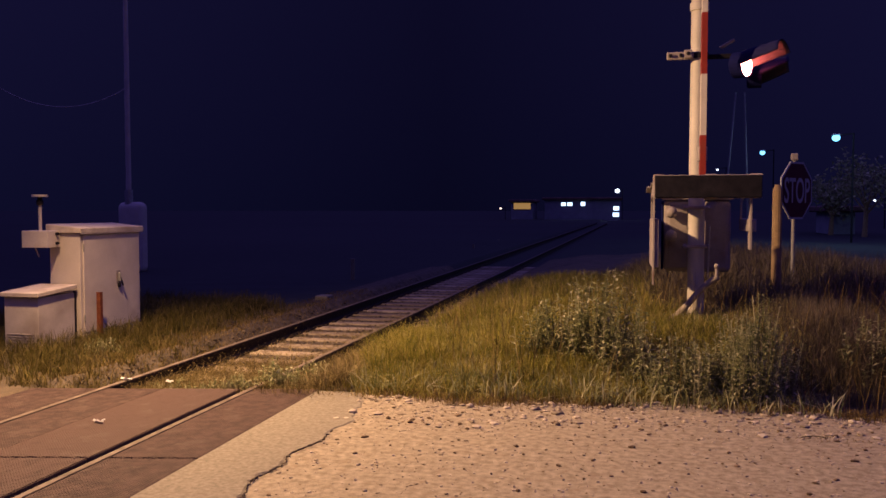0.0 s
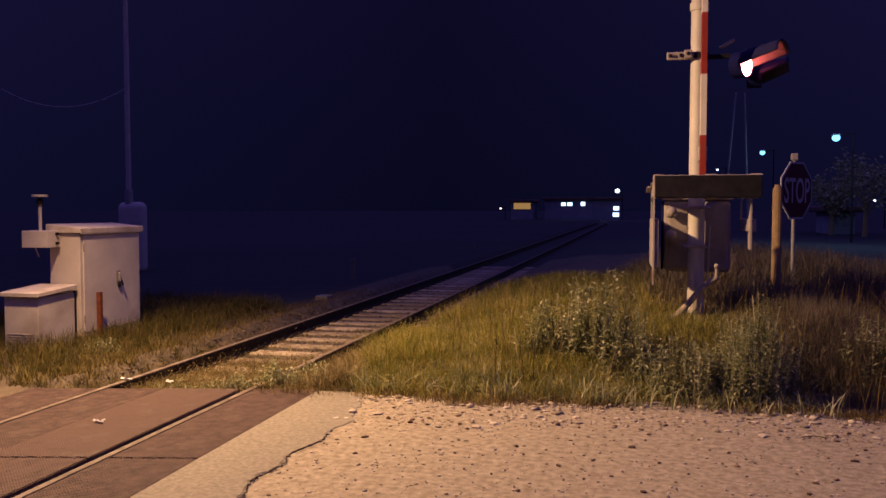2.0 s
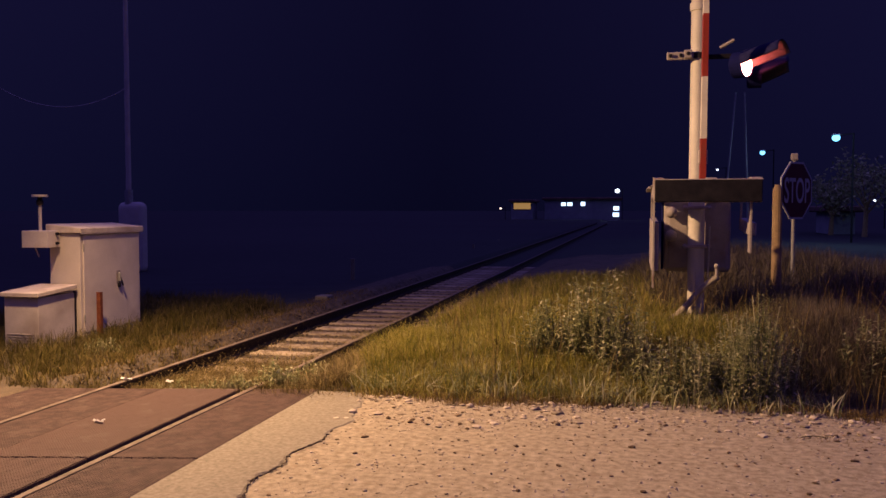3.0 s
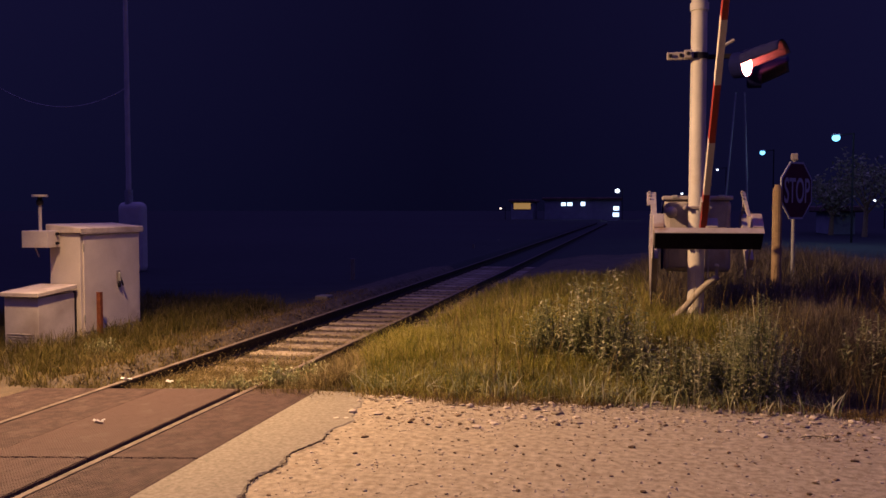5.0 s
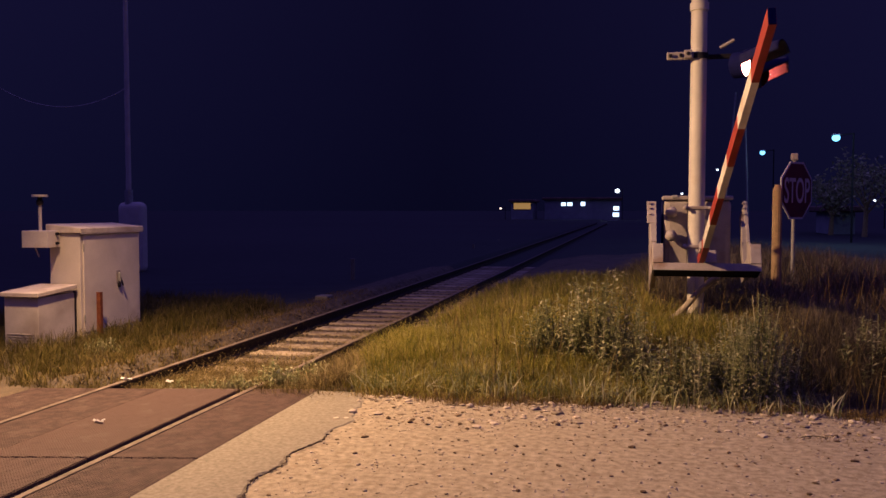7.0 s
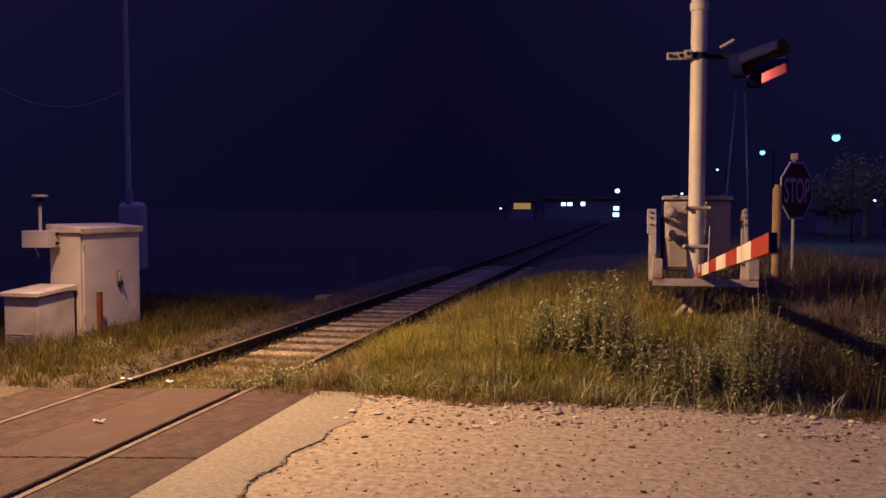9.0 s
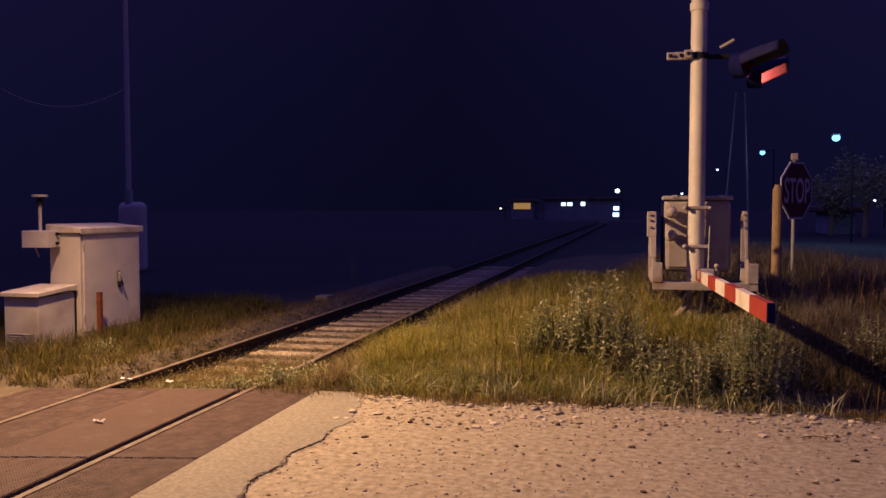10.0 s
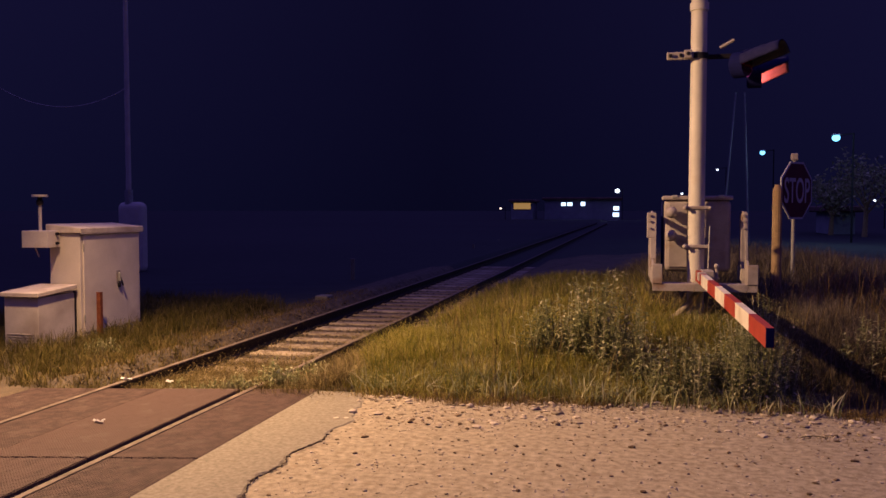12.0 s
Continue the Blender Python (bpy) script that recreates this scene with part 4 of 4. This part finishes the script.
# ---- weeds and bush ----
def leafy(name, x, y, stems, height, spread, leaf, label, category):
    t = root(name, (x, y, float(land(x, y))), label, category, "leafy weeds")
    st, lv = bmesh.new(), bmesh.new()
    for i in range(stems):
        a, q = random.uniform(0, 6.28), random.random() ** 0.6
        bx, by = x + spread * 0.75 * q * math.cos(a), y + spread * 0.55 * q * math.sin(a)
        h = height * random.uniform(0.42, 1.08) * (1 - 0.35 * q)
        lx, ly = random.uniform(-0.14, 0.14) * height, random.uniform(-0.14, 0.14) * height
        z0 = float(land(bx, by))
        top = Vector((bx + lx, by + ly, z0 + h))
        tube(st, (bx, by, z0 - 0.03), top, 0.006, 0.003, seg=5)
        n = int(9 * h / leaf * 0.30) + 6
        for k in range(n):
            s = 0.04 + 0.96 * k / (n - 1)
            c = Vector((bx + lx * s, by + ly * s, z0 + h * s))
            ang = 2.4 * k + random.uniform(-0.4, 0.4)
            ln = leaf * random.uniform(0.6, 1.2) * (1.1 - 0.5 * s)
            d = Vector((math.cos(ang), math.sin(ang), random.uniform(-0.7, 0.9))).normalized()
            sd = d.cross(Vector((0, 0, 1))).normalized() * ln * 0.22
            up = Vector((0, 0, ln * 0.10))
            p = [c, c + d * ln * 0.4 + sd + up, c + d * ln, c + d * ln * 0.4 - sd + up, c + d * ln * 0.5 - up * 0.3]
            vs = [lv.verts.new(q2) for q2 in p]
            lv.faces.new((vs[0], vs[1], vs[4]))
            lv.faces.new((vs[1], vs[2], vs[4]))
            lv.faces.new((vs[2], vs[3], vs[4]))
            lv.faces.new((vs[3], vs[0], vs[4]))
    part("stalk", st, M_LEAF, t)
    part("foliage", lv, M_LEAF, t)


leafy("bush", -0.95, 9.15, 60, 0.80, 0.50, 0.095, "leafy green weeds among tall grass", "bush")
leafy("bush", -0.05, 8.75, 60, 0.78, 0.50, 0.085, "leafy green weeds at the edge of the gravel", "bush")
leafy("bush", -0.40, 9.15, 120, 1.12, 0.66, 0.095, "leafy green weed bush at the edge of the gravel", "bush")
leafy("weed", 1.00, 8.22, 120, 0.78, 0.52, 0.065, "low dense weeds at the edge of the gravel", "weed")
leafy("bush", 0.50, 8.32, 90, 0.66, 0.60, 0.08, "low leafy weeds in the grass", "bush")
leafy("weed", -3.70, 7.98, 80, 0.46, 0.36, 0.09, "small leafy weed growing beside the rail", "weed")
leafy("weed", -3.45, 8.35, 50, 0.40, 0.32, 0.08, "small leafy weed growing beside the rail", "weed")
leafy("weed", -4.35, 7.85, 40, 0.24, 0.38, 0.06, "small leafy weed growing between the rails", "weed")
leafy("weed", -4.02, 7.78, 80, 0.36, 0.24, 0.06, "small leafy weed at the end of the crossing deck", "weed")
leafy("weed", -4.9, 7.95, 36, 0.20, 0.34, 0.05, "small leafy weed growing between the rails", "weed")
leafy("weed", 1.25, 8.70, 130, 0.92, 0.46, 0.07, "tall thin weeds beside a dark hollow", "weed")
leafy("weed", 2.6, 9.6, 40, 0.6, 0.6, 0.10, "low leafy weeds in the shade", "weed")
leafy("weed", -6.7, 9.3, 24, 0.25, 0.35, 0.06, "small leafy weeds beside the cabinet", "weed")


def frame_pole():
    """Two slim legs leaning together, far behind the barrier."""
    top = along(1306, 165, 40)
    t = root("frame_pole", (top.x, top.y, 0), "slim two-legged utility pole in the dark", "pole")
    for px, side in ((1276, -0.2), (1325, 0.2)):
        foot = along(px, 372, 40)
        part("leg", tubed((foot.x, foot.y, -0.1), top + Vector((side, 0, 0)), 0.05, 0.035, seg=8), M_GALV, t)


frame_pole()


def tree(px, d, height, label):
    base = along(px, 372, d)
    base.z = 0
    t = root("tree", base, label, "tree", "trees under the street lamp")
    wood = tubed(base - Vector((0, 0, 0.2)), base + Vector((0.1, 0, height * 0.5)), 0.2, 0.12, seg=8)
    lv = bmesh.new()
    for i in range(9):
        a = 2.4 * i
        tip = base + Vector((math.cos(a) * height * 0.28, math.sin(a) * height * 0.28, height * random.uniform(0.5, 0.95)))
        tube(wood, base + Vector((0.08, 0, height * (0.3 + 0.02 * i))), tip, 0.07, 0.02, seg=6)
        for k in range(110):
            c = tip + Vector([random.gauss(0, height * 0.11) for _ in range(3)])
            d1 = Vector([random.gauss(0, 1) for _ in range(3)]).normalized() * 0.16
            d2 = d1.orthogonal().normalized() * 0.09
            lv.faces.new([lv.verts.new(c + q) for q in (d1, d2, -d1, -d2)])
    part("trunk", wood, M_WOOD, t)
    part("crown", lv, M_LEAF, t)


tree(1530, 56, 5.0, "small leafy tree faintly lit by a street lamp")
tree(1470, 60, 4.0, "small leafy tree faintly lit by a street lamp")


def twigs():
    for x, y, a, n in ((2.15, 6.15, 170, 0.22), (1.5, 7.0, 185, 0.18), (2.3, 6.05, 200, 0.25), (2.55, 5.4, 160, 0.3), (2.2, 5.2, 195, 0.2)):
        c, s = math.cos(radians(a)), math.sin(radians(a))
        pts = [(x + c * n * q + 0.02 * math.sin(6 * q), y + s * n * q + 0.03 * math.sin(4 * q), 0.008 + 0.006 * math.sin(3 * q)) for q in np.linspace(0, 1, 7)]
        ob = part("twig", sweep(pts, 0.004, 6), M_SOIL, origin=(x, y, 0.01))
        tagged(ob, "thin dark dry twig lying on the gravel", "twig", "twigs")
    p = np.concatenate([np.random.normal((cx, cy), (w, w * 0.4), (n, 2)) for cx, cy, w, n in ((2.45, 5.55, 0.22, 420), (2.05, 5.0, 0.16, 300), (2.9, 5.9, 0.2, 300), (1.55, 6.95, 0.18, 200))])
    blades("dry_litter", p, np.random.uniform(0.015, 0.06, len(p)), 0.003, M_DRYGRASS, "flattened dry grass litter on the gravel", 1.6)


twigs()


# ---- what moves ----
def motions():
    base = PIVOT - MAST
    angles = [(0.0, 90), (2.8, 90), (3.0, 86.5), (3.2, 81.5), (3.8, 70.2), (4.4, 59.4), (5.0, 49.2), (5.5, 40.7), (6.0, 33.2), (6.5, 27.0), (7.2, 20.2), (8.0, 13.6), (8.8, 7.6), (9.0, 6.4),
              (9.2, 5.1), (9.4, 3.9), (9.7, 2.3), (10.1, 1.5), (10.5, 1.0), (11.2, 0.3), (12.0, -0.1)]
    walk(TURNING_FRAME, [(t, pose(*base, rx=-a, rz=0.85)) for t, a in angles])
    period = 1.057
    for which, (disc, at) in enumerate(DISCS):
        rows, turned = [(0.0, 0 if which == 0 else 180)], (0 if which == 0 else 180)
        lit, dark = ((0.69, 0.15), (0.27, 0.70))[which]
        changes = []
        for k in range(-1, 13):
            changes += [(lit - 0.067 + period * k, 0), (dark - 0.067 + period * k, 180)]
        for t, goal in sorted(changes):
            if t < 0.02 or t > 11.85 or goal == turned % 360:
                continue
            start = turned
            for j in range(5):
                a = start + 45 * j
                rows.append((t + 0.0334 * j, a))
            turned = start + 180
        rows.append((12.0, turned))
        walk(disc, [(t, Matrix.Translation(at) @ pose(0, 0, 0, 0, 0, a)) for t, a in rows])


motions()
